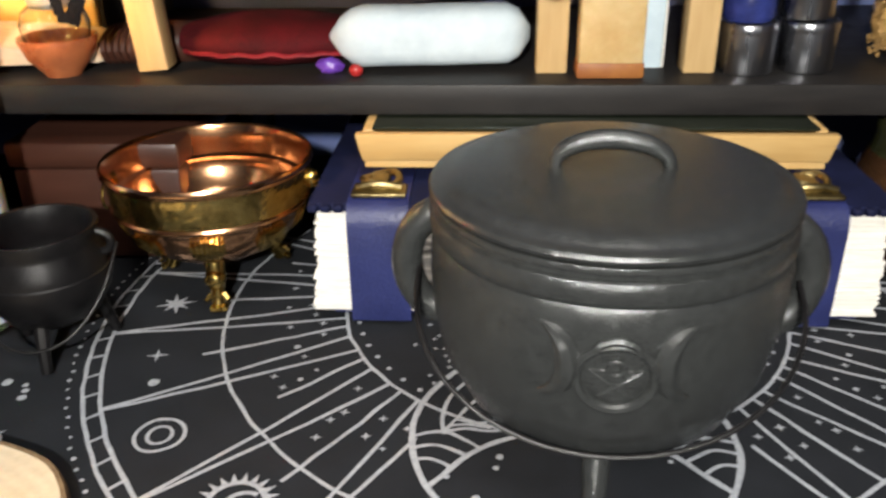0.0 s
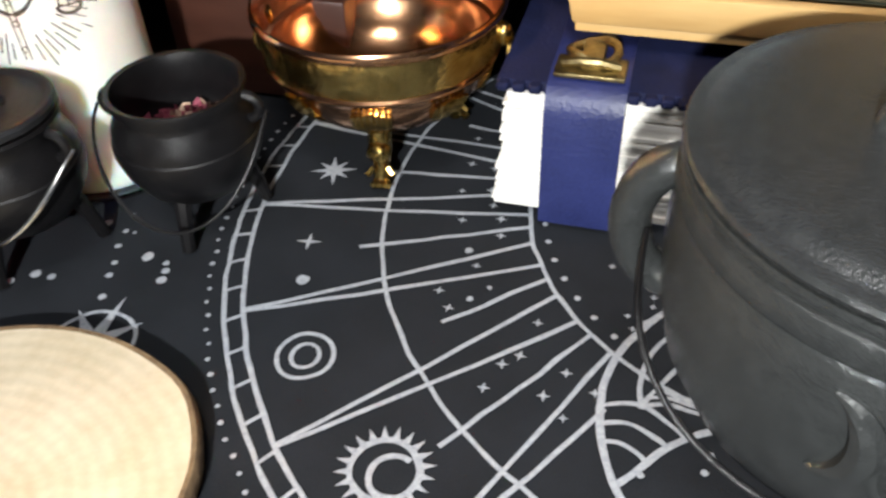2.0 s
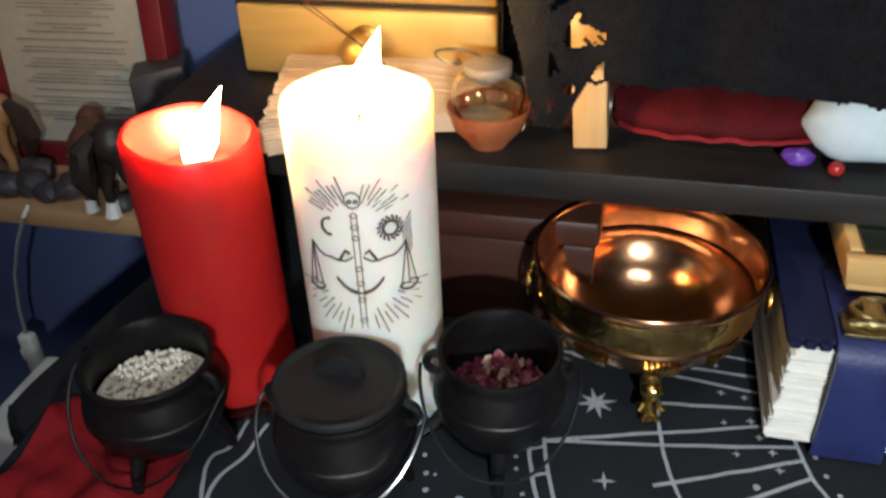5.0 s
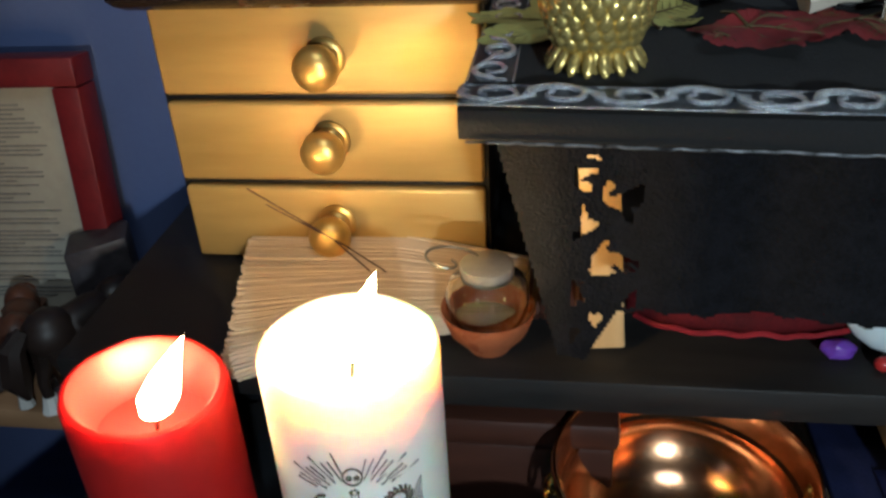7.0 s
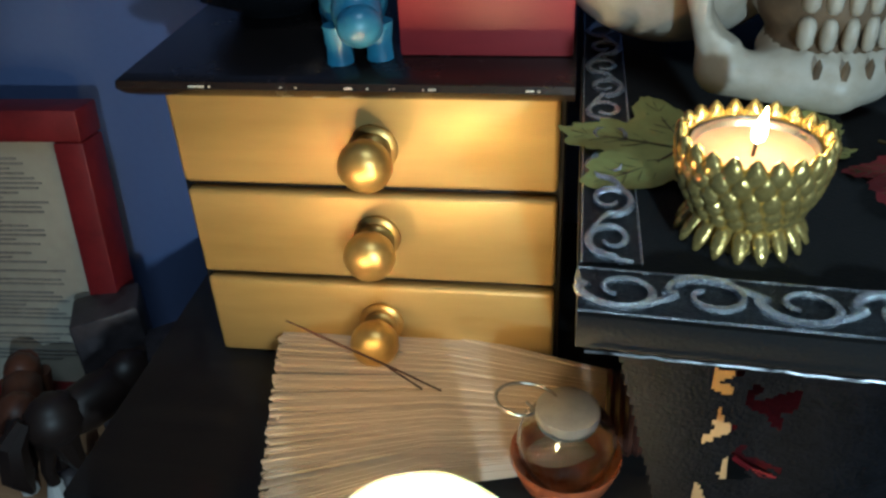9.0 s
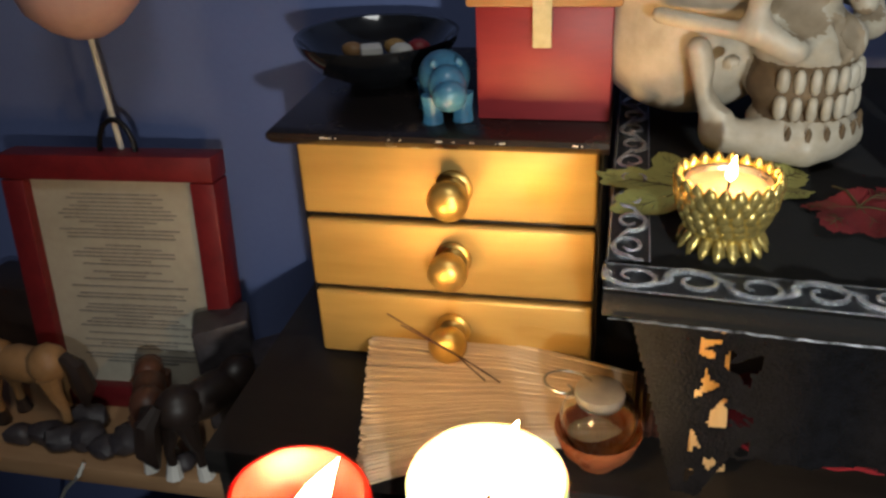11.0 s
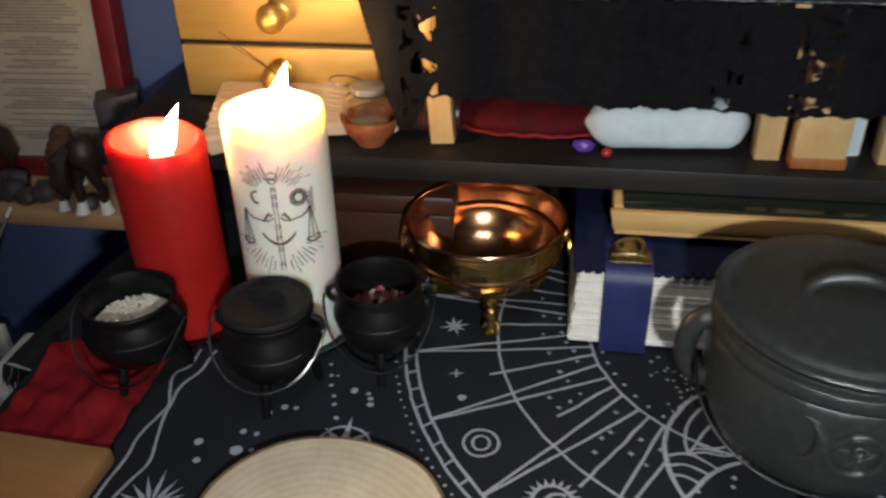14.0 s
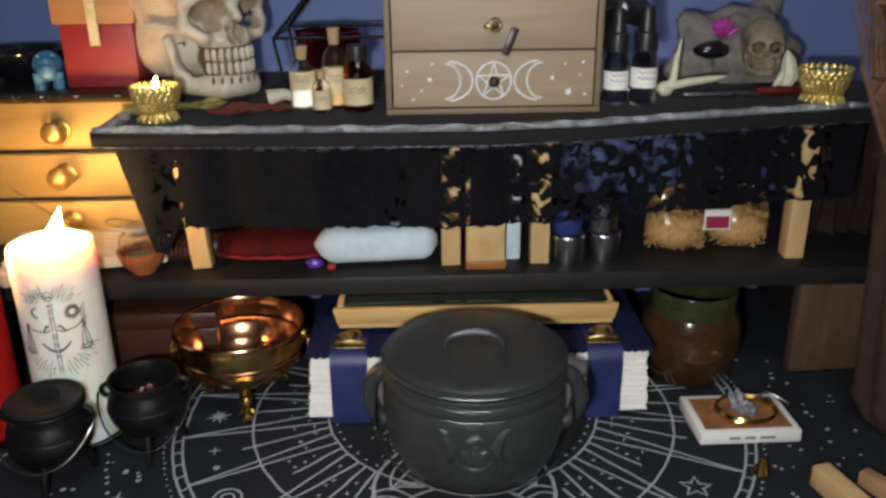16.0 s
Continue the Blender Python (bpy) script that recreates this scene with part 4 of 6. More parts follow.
def horse(loc, rz, k, body, dark, hoof, label, graze=False):
    bm = bmesh.new()
    g = (lambda z: .050 - (z - .058) * .75 if z > .058 else z) if graze else (lambda z: z)
    for c, s in (((0, 0, .052), (.032, .0135, .0145)), ((-.022, 0, .055), (.016, .0145, .016)), ((.022, 0, .054), (.015, .0125, .0155)), ((.037, 0, .072), (.010, .0075, .018)), ((.044, 0, .086), (.009, .0065, .010)), ((.056, 0, .082), (.0125, .0050, .0062)), ((.066, 0, .079), (.0055, .0045, .0048))):
        ball((c[0] * (1.15 if graze and c[0] > .03 else 1), c[1], g(c[2]) if c[0] > .03 else c[2]), s, bm, 2)
    tube([(.028, 0, .058), (.038, 0, g(.076)), (.048, 0, g(.088))], [.0115, .0085, .0065], 10, bm=bm)
    for x, y, d in ((.024, .008, .004), (.026, -.008, -.003), (-.026, .008, -.006), (-.024, -.008, .005)):
        tube([(x, y, .05), (x + d * .4, y, .032), (x + d, y, .022), (x + d * .9, y, .008)], [.0085, .0052, .0036, .0034], 8, bm=bm)
    nb = len(bm.faces)
    for x, y, d in ((.024, .008, .004), (.026, -.008, -.003), (-.026, .008, -.006), (-.024, -.008, .005)):
        tube([(x + d * .9, y, .011), (x + d * 1.0, y, .005), (x + d * 1.1, y, 0)], [.0042, .0050, .0060], 8, bm=bm)
    nh = len(bm.faces)
    tube([(-.036, 0, .064), (-.045, 0, .056), (-.048, 0, .038), (-.045, 0, .022)], [.004, .0075, .0085, .002], 8, bm=bm)
    for i in range(5):
        ball((.030 + .0035 * i, 0, g(.076 + .0055 * i) + (.008 if graze else 0)), (.0045, .0025, .006), bm, 1)
    bm.faces.ensure_lookup_table()
    for i, f_ in enumerate(bm.faces):
        f_.material_index = 0 if i < nb else (1 if i < nh else 2)
    bmesh.ops.scale(bm, vec=(k, k, k), verts=bm.verts)
    return solo("horse_figurine", bm, [body, hoof, dark], loc, label, "figurine", "horse figurines", rz=rz)


horse((-0.545, 0.580, 0.0005), 176, .92, M_TAN, M_DARK, M_DARK, "tan horse figurine with black legs and tail, grazing", True)
horse((-0.450, 0.572, 0.0005), 118, .80, M_BAY, M_DARK, M_WHITE, "bay horse figurine with white hooves", True)
horse((-0.404, 0.566, 0.0005), 60, .95, M_DARK, M_DARK, M_WHITE, "dark brown horse figurine with white feet", True)
M_STONE = mat("dark_stone", (0.060, 0.050, 0.055), (0.025, 0.021, 0.024), 80, 0.5, bump=0.5, bscale=200)
for i, (x, y, r) in enumerate(((-.545, .558, .010), (-.528, .562, .011), (-.512, .557, .012), (-.498, .562, .013), (-.482, .556, .010), (-.470, .563, .012), (-.508, .580, .012), (-.606, .570, .009), (-.424, .553, .008))):
    solo("rough_stone", ball((0, 0, r * .62), (r * 1.1, r * .9, r * .72), None, 2, .45, 90, i), M_STONE, (x, y, 0), "small rough dark stone on the wall shelf", "stone", "rough stones")
solo("dark_box", box(-.03, .03, -.02, .02, 0, .075, .004), M_DARK, (-0.585, 0.648, 0), "dark brown box behind the horse figurines", "box")
for x, y, h, rz in ((-0.411, 0.607, .079, 24), (-0.3715, 0.604, .064, 30)):
    bm = box(-.018, .018, -.014, .014, 0, h, .0025, seg=2)
    for v in bm.verts:
        v.co.z += .0016 * noise.noise(v.co * 120) * (v.co.z > h * .5) + (.12 * v.co.x if v.co.z > h * .5 else 0)
    ob = solo("stone_block", bm, M_STONE, (x, y, 0.0005), "dark squared stone block with a slanting rough top", "stone block", "stone blocks", rz=rz)
M_CORD = mat("white_cord", (0.62, 0.60, 0.54), None, 100, 0.6)
switch = thing("light_switch", (-0.6130, 0.6180, -0.238), "white inline cord switch hanging from the wall shelf", "switch")
part("switch_body", box(-.0075, .0075, -.006, .006, .0, .050, .004, seg=3), M_WHITE, switch)
part("rocker", box(-.0105, -.0070, -.004, .004, .020, .032, .0015), M_WHITE, switch)
part("cord", tube([(0, 0, .048), (.012, -.008, .085), (.042, -.028, .140), (.085, -.056, .195), (.121, -.0795, .2340), (.123, -.0740, .2400)], .0014, 8), M_CORD, switch, "white flex")
part("lower_cord", tube([(0, 0, .002), (-.002, .01, -.06), (-.010, .03, -.20), (-.02, .04, -.50)], .0014, 8), M_CORD, switch, "white flex")
M_PINK = mat("pale_pink_glass", (0.55, 0.36, 0.34), (0.46, 0.29, 0.28), 30, 0.5, sss=0.2)
orn = thing("wall_light", (-0.478, 0.640, 0.2500), "pale pink drop-shaped wall light with a white flex", "wall light")
part("shade", lathe([(0, 0), (.010, .001), (.021, .007), (.032, .018), (.037, .032), (.035, .050), (.024, .066), (.010, .074), (0, .076)], 32), M_PINK, orn)
part("flex", tube([(0, 0, .002), (.0003, .001, -.03), (.0008, .002, -.06), (.0018, .003, -.10)], .0018, 8), M_CORD, orn, "white flex")
solo("black_hook", tube([(0, -.005, .010), (.004, -.012, .006), (.004, -.014, -.006), (-.003, -.012, -.014)], .0028, 8), M_IRON2, (-0.565, 0.552, 0.0), "small black hook on the wall shelf's edge", "hook")

# ---- white unit and fringed cloth beside the table ----
unit = thing("storage_box", (-0.4470, 0.4795, -0.157), "white plastic storage box standing lower beside the table", "storage box")
part("box_body", box(-.050, .050, -.040, .040, -.59, .050, .006, seg=3), M_WHITE, unit)
part("grip", lathe([(0, 0), (.012, 0), (.013, .002), (.010, .004), (0, .0045)], 24, mtx=Matrix.Translation((-.012, -.0395, .020)) @ Matrix.Rotation(radians(90), 4, "X")), M_WHITE, unit)
A_, B_, T_, C_, D_ = Vector((-.352, .548, .0015)), Vector((-.352, .352, .0015)), Vector((-.453, .437, -.072)), Vector((-.300, .560, .0012)), Vector((-.300, .365, .0012))
bm = bmesh.new()
g, NG = [], 20
for j in range(NG + 1):
    v = j / NG
    row = []
    for i in range(13):
        u = i / 12
        q = A_.lerp(B_, v).lerp(T_, u)
        row.append(bm.verts.new(q + Vector((0, 0, .0022 * noise.noise(q * 35) + .004 * math.sin(math.pi * u)))))
    g.append([bm.verts.new(C_.lerp(D_, v))] + row)
for j in range(NG):
    for i in range(13):
        bm.faces.new((g[j][i], g[j][i + 1], g[j + 1][i + 1], g[j + 1][i]))
bmesh.ops.remove_doubles(bm, verts=bm.verts, dist=1e-5)
shawl = thing("fringed_cloth", (0, 0, 0), "black fringed cloth corner draped over the table's edge", "cloth")
part("fabric", bm, M_BLACKCLOTH, shawl)
bm = bmesh.new()
for i in range(34):
    q = T_.lerp(B_, i / 33) + Vector((random.uniform(-.001, .001), 0, 0))
    tube([q, q + Vector((-.001, -.004, -.007)), q + Vector((random.uniform(-.003, .002), -.006, -.016))], [.0008, .0007, .0003], 4, bm=bm)
part("fringe", bm, M_BLACKCLOTH, shawl, kind="stuff")
M_DENIM = mat("blue_fabric", (0.05, 0.08, 0.15), (0.03, 0.05, 0.10), 60, 0.9, bump=0.5, bscale=500)
solo("blue_cushion", ball((0, 0, 0), (.09, .10, .15), None, 3, .12, 12, 4), M_DENIM, (-0.765, 0.520, -0.33), "dark blue fabric cushion standing low beside the wall", "cushion")

# ---- besom, jar and bowl on the shelf ----
M_STRAW = mat("broom_straw", (0.62, 0.50, 0.36), (0.48, 0.36, 0.24), 40, 0.75, bump=0.5, bscale=250, stretch=(0.06, 1, 1))
broom = thing("hand_broom", (-0.165, 0.520, SH), "flat straw hand broom lying on the black shelf", "broom", rz=-3)
bm = bmesh.new()
for i in range(1500):
    v = random.random()
    lay = random.random()
    y0, y1 = -.022 + .044 * v, -.070 + .104 * v
    xl = -.128 + .030 * (1 - v) + random.uniform(-.003, .003)
    z0, z1 = .004 + .006 * lay, .002 + .012 * lay
    tube([(.013, y0, z0), (-.05, (y0 + y1) / 2 + .002, (z0 + z1) / 2 + .003), (xl, y1 + random.uniform(-.001, .001), z1)], [.0009, .0010, .0008], 4, bm=bm)
part("bristles", bm, M_STRAW, broom, "fan of pale straw", kind="stuff")
for i in range(9):
    bm = bmesh.new()
    tube([(.0035 * i + .013, .0195 * math.cos(t) * (1 - .03 * i) + .001, .0085 + .0085 * math.sin(t)) for t in [2 * math.pi * k / 16 for k in range(16)]], .0019, 6, True, bm)
    part("binding_turn", bm, M_DARKWOOD, broom, "reddish-brown cord")
part("handle", tube([(.038, .002, .0085), (.075, .006, .009), (.10, .008, .009)], [.0125, .0100, .0095], 12), M_DARKWOOD, broom)
part("twig", tube([(-.058, -.004, .014), (-.068, -.020, .040), (-.092, -.040, .072)], [.0004, .0004, .0003], 5), M_DARKWOOD, broom)
part("twig", tube([(-.050, -.004, .014), (-.064, -.018, .036), (-.090, -.030, .060)], [.0004, .0004, .0003], 5), M_DARKWOOD, broom)
M_ORANGE = mat("orange_glaze", (0.42, 0.13, 0.05), (0.28, 0.075, 0.03), 60, 0.28, coat=0.4)
solo("orange_bowl", lathe([(0, 0), (.009, 0), (.010, .002), (.016, .009), (.0192, .018), (.0190, .0195), (.0180, .0185), (.014, .010), (0, .004)], 40), M_ORANGE, (-0.168, 0.488, SH), "small orange glazed bowl on the black shelf", "bowl")
M_TIN0 = mat("dull_chain", (.30, .28, .25), (.16, .15, .13), 200, .35, metal=.8)
jar = thing("glass_jar", (-0.168, 0.488, SH + .0042), "small round glass jar with a grey lid in an orange bowl", "jar")
part("jar_glass", lathe([(0, .001), (.008, .0012), (.0120, .006), (.0160, .014), (.0170, .0215), (.0150, .0275), (.0105, .031), (.0095, .0325), (.0088, .0322), (.0098, .030), (.0142, .0268), (.0160, .0213), (.0150, .0145), (.0112, .0068), (.0076, .0024), (0, .0022)], 36), M_CLEAR, jar)
part("stopper", lathe([(0, .0290), (.0098, .0290), (.0108, .0325), (.0106, .0350), (.0090, .0358), (0, .0360)], 28), mat("grey_metal", (.42, .40, .38), (.3, .29, .27), 80, .4, metal=.6), jar, "dull grey stopper")
part("chain", tube([(-.012 + .008 * math.cos(t) - .0012 * t, .004 + .006 * math.sin(t) - .001 * t, .0372 - .0016 * math.cos(t)) for t in [.3 * i for i in range(24)]], .0006, 6), M_TIN0, jar, "thin metal chain")

# ---- things between the blocks ----
M_VELVET = mat("red_velvet", (0.085, 0.003, 0.006), (0.030, 0.001, 0.002), 50, 0.8, bump=0.3, bscale=700, spec=0.2)
pouch = thing("velvet_pouch", (-0.065, 0.520, SH), "dark red velvet pouch with purple drawstring beads", "pouch")
bm = ball((0, 0, .0115), (.053, .030, .0135), None, 4, .07, 45, 2)
for v in bm.verts:
    v.co.z = max(.0003, v.co.z)
    v.co.x = max(-.0475, min(.0475, v.co.x * 1.12))
part("bag", bm, M_VELVET, pouch)
part("seam", tube([(x, -.0300 + .0002 * math.sin(x * 400) + .012 * (abs(x) / .045) ** 4, .0085 + .0012 * noise.noise((x * 120, 0, 0))) for x in [-.044 + .088 * i / 40 for i in range(41)]], .0012, 6), mat("bright_red_velvet", (.30, .010, .018), (.14, .004, .008), 80, .6), pouch, "bright red piped seam")
part("purple_bead", ball((.0335, -.0305, .0040), (.0070, .0040, .0040), None, 3, .35, 300), mat("purple_resin", (.16, .05, .42), None, 60, .35), pouch, "purple bead")
solo("red_bead", ball((0, 0, .0032), (.0036, .0030, .0033), None, 2, .1), mat("red_resin", (.50, .03, .03), None, 60, .3), (-0.0175, 0.4815, SH), "small red bead on the shelf's edge", "bead")
M_WRAP = mat("white_tissue", (0.64, 0.73, 0.77), (0.52, 0.61, 0.66), 40, 0.7, bump=0.25, bscale=150)
bm = bmesh.new()
L = []
for i in range(19):
    u = i / 18
    x = -.050 + .100 * u
    e = min(1, (u * 6) ** .6 + .10, ((1 - u) * 5) ** .5 + .28)
    L.append([bm.verts.new((x, .015 * e * math.copysign(abs(math.cos(t)) ** .6, math.cos(t)), .0158 + .050 * max(0, x) * .16 + .0146 * e * math.copysign(abs(math.sin(t)) ** .62, math.sin(t)) * (1 + .025 * noise.noise((x * 60, t, 4))))) for t in [2 * math.pi * k / 14 + .2 for k in range(14)]])
for a, b in zip(L, L[1:]):
    for k in range(14):
        bm.faces.new((a[k], a[(k + 1) % 14], b[(k + 1) % 14], b[k]))
bm.faces.new(L[0])
bm.faces.new(L[-1][::-1])
solo("tissue_parcel", bm, M_WRAP, (0.018, 0.500, SH + .0012), "oblong parcel wrapped in crumpled white tissue", "parcel", rz=4)
M_WAXY = mat("beeswax", (0.66, 0.48, 0.24), (0.54, 0.34, 0.14), 60, 0.5, bump=0.2, bscale=200, sss=0.2)
blk = thing("beeswax_block", (0.106, 0.484, SH), "upright yellow-brown beeswax block with a rusty base", "wax block")
part("block", box(-.0155, .0155, -.0075, .008, .006, .085, .0018), M_WAXY, blk)
part("base", box(-.0162, .0162, -.0082, .0085, .0002, .008, .0015), mat("rusty_wax", (.36, .13, .03), (.26, .08, .02), 80, .55), blk, "rust-brown base")
packet = thing("card_packet", (0.1285, 0.5000, SH), "pale blue-white card packet standing upright on the shelf", "card packet", rz=3)
M_CARDB = mat("pale_blue_card", (0.60, 0.72, 0.78), (0.48, 0.60, 0.67), 60, 0.6)
part("sleeve", box(-.0062, .0052, -.003, .003, .0003, .0880, .0006), M_CARDB, packet)
part("edge_flap", box(.0056, .0066, -.002, .004, .0003, .0865, .0003), M_PAPER, packet, "white folded edge", False)
M_TIN = mat("brushed_tin", (0.52, 0.53, 0.56), (0.34, 0.35, 0.38), 60, 0.28, metal=1, bump=0.2, bscale=400, stretch=(1, 1, .1))
M_BLUEGL = mat("blue_glaze", (0.03, 0.045, 0.20), (0.015, 0.02, 0.09), 60, 0.25)


def tin(loc, r, h, label):
    ob = thing("metal_tin", loc, label, "tin", "metal tins")
    part("can", lathe([(0, .0003), (r * .96, .0003), (r, .0012), (r, h * .80), (r * .985, h * .81), (r * .93, h * .81), (r * .9, .003), (0, .003)], 40), M_TIN, ob)
    part("lid", lathe([(0, h * .80), (r * 1.02, h * .80), (r * 1.035, h * .82), (r * 1.03, h * .97), (r * .99, h), (r * .93, h), (r * .9, h - .001), (0, h - .001)], 40), M_TIN, ob)
    return ob


tin((0.1735, 0.493, SH), .0134, .0245, "small round brushed tin on the black shelf")
tin((0.2035, 0.497, SH), .0134, .0245, "small round brushed tin on the black shelf")
tin((0.2010, 0.498, SH + .0250), .0128, .0235, "small round brushed tin stacked on another")
solo("blue_jar", lathe([(0, 0), (.011, 0), (.0125, .003), (.0120, .016), (.0088, .021), (.0092, .0245), (.0070, .0245), (0, .022)], 32), M_BLUEGL, (0.1725, 0.494, SH + .0248), "small dark blue glazed jar standing on a tin", "jar")
M_GRAINS = mat("amber_resin", (0.44, 0.26, 0.09), (0.28, 0.155, 0.05), 350, 0.6, bump=0.6, bscale=500)
M_FILM = glass("clear_film", (0.95, 0.95, 0.93), 0.16)


def grain_bag(loc, w, d, h, seed, label, rz=0):
    ob = thing("grain_bag", loc, label, "bag", "clear bags", rz=rz)
    bm = bmesh.new()
    for i in range(1900):
        x, y, z = random.uniform(-1, 1), random.uniform(-1, 1), random.random()
        if abs(x) ** 3 + abs(y) ** 3 + z ** 3 > 1:
            continue
        bmesh.ops.create_icosphere(bm, subdivisions=1, radius=random.uniform(.0006, .0013), matrix=Matrix.Translation((x * w * .93, y * d * .9, .0025 + z * h * .62)))
    ball((0, 0, h * .30), (w * .90, d * .84, h * .29), bm, 3, .10, 90, seed)
    part("grain_fill", bm, M_GRAINS, ob, "amber resin grains", kind="stuff")
    bm = ball((0, 0, h * .42), (w, d, h * .46), None, 3, .10, 70, seed)
    for v in bm.verts:
        v.co.z = max(.0003, v.co.z)
        if v.co.z > h * .6:
            v.co.y *= .35
            v.co.z *= 1.25
    o = part("film", bm, M_FILM, ob, "clear crinkled plastic film")
    o.visible_shadow = False
    return ob


grain_bag((0.269, 0.520, SH), .0270, .0180, .050, 1, "clear plastic bag of amber resin grains")
lab = grain_bag((0.324, 0.524, SH), .0250, .0170, .048, 3, "clear plastic bag of brown herbs with a red label", -6)
tag = thing("paper_label", (0.2975, 0.5020, SH + .021), "small red and white printed label propped between two bags", "label")
part("label_card", box(-.0110, .0110, 0, .0010, 0, .017, 0), M_PAPER, tag, smooth=False)
part("label_field", box(-.0095, .0095, -.0006, -.0001, .0012, .0115, 0), mat("crimson_ink", (.36, .02, .06), None, 60, .6), tag, "crimson printed field", smooth=False)

# ---- black lace along the upper shelf ----
M_LACE = mat("black_lace", (0.0085, 0.0085, 0.011), (0.0025, 0.0025, 0.003), 170, 0.85, bump=0.6, bscale=900, spec=0.08, fine=0.45)
lace = thing("lace_valance", (0, 0, 0), "black floral lace hanging from the upper board", "lace")
bm = bmesh.new()
rl = random.Random(5)


def lace_y(x, z):
    return front_y(x) + .0165 + .0022 * math.sin(x * 62) + .0012 * math.sin(x * 151 + 1) + (.22 - z) * .03


def lace_low(x):
    return (.1548 if x > -.121 else .1548 - min(.020, (-.121 - x) * 2.0)) + .0014 * abs(math.sin((x + .01) * math.pi / .012)) + .0016 * noise.noise((x * 60, 0, 9))


def lace_solid(x, z):
    """Where the lace has thread: leaf-shaped openings between curling bands, closed along both edges."""
    if x < -.161 + (.2190 - z) * .26:
        return False
    if .2128 < z < .2150 and x > -.10 and (x + .004 * noise.noise((x * 45, 0, 3))) % .0155 < .0085:
        return False
    if z > .2170 or z < lace_low(x) + .0016:
        return True
    dense = -.85
    for x0, x1, d in ((-.136, -.115, -.14), (.030, .045, -.30), (.068, .090, -.12), (.118, .162, -.14), (.162, .245, -.02), (.245, .345, -.34), (.345, .372, -.10)):
        if x0 < x < x1:
            dense = d
    u = x + .0045 * noise.noise((x * 110, z * 110, 2))
    w = z + .0045 * noise.noise((x * 110, z * 110, 7))
    return noise.noise((u * 125, w * 95, 12)) + .45 * noise.noise((u * 260 + w * 120, w * 230, 5)) > dense


STEP = .00085
NX, NZ = int(.556 / STEP), int(.1025 / STEP)
grid = {}


def lace_vert(i, j):
    if (i, j) not in grid:
        x, z = -.163 + STEP * i, .1180 + STEP * j
        x += STEP * .3 * noise.noise((i * .7, j * .7, 1))
        grid[(i, j)] = bm.verts.new((x, lace_y(x, z), z))
    return grid[(i, j)]


for i in range(NX):
    for j in range(NZ):
        x, z = -.163 + STEP * (i + .5), .1180 + STEP * (j + .5)
        if lace_low(x) < z < .2192 and lace_solid(x, z):
            bm.faces.new((lace_vert(i, j), lace_vert(i + 1, j), lace_vert(i + 1, j + 1), lace_vert(i, j + 1)))
part("floral_motif", bm, M_LACE, lace, "dense black leaf and flower motifs", False, "stuff")
bm = bmesh.new()
L = []
for i in range(161):
    x = -.160 + .5525 * i / 160
    L.append([bm.verts.new((x, lace_y(x, z) - d, z)) for z, d in ((.2166, .0004), (.2194, .0004), (.2194, -.0004), (.2166, -.0004))])
for a, b in zip(L, L[1:]):
    for k in range(4):
        bm.faces.new((a[k], a[(k + 1) % 4], b[(k + 1) % 4], b[k]))
bm.faces.new(L[0])
bm.faces.new(L[-1][::-1])
part("hem_band", bm, M_LACE, lace, "woven black band along the upper hem")

# ---- print on the white candle ----
R_C, PHI0 = .0292, radians(-80)


def on_wax(u, z):
    p = PHI0 + u / R_C
    return (R_C * math.cos(p), R_C * math.sin(p), z - .004)


M_SEPIA = mat("sepia_ink", (0.085, 0.060, 0.045), (0.05, 0.035, 0.026), 300, 0.6)
bm = bmesh.new()


def ink(pts, w=.00028):
    tube([on_wax(*p) for p in pts], w, 4, bm=bm)


for du in (-.0011, .0011):
    ink([(du, .119), (du, .095), (du, .066)], .00022)
for z in (.119, .114, .109, .095, .088, .080, .070):
    ink([(-.0016, z), (0, z + .0012), (.0016, z), (0, z - .0012), (-.0016, z)], .00026)
ink([(.0030 * math.cos(t), .1255 + .0034 * math.sin(t)) for t in [2 * math.pi * i / 16 for i in range(17)]], .0003)
for s in (-1, 1):
    ink([(s * .0012 + .0007 * math.cos(t), .1250 + .0007 * math.sin(t)) for t in [2 * math.pi * i / 8 for i in range(9)]], .0004)
ink([(-.0100 + .0032 * math.cos(t), .1135 + .0036 * math.sin(t)) for t in [radians(80 + 200 * i / 14) for i in range(15)]], .0006)
ink([(.0135 + .0030 * math.cos(t), .112 + .0030 * math.sin(t)) for t in [2 * math.pi * i / 18 for i in range(19)]], .0006)
for i in range(16):
    t = 2 * math.pi * i / 16
    ink([(.0135 + .0038 * math.cos(t), .112 + .0038 * math.sin(t)), (.0135 + .0054 * math.cos(t + .25), .112 + .0054 * math.sin(t + .25))], .0005)
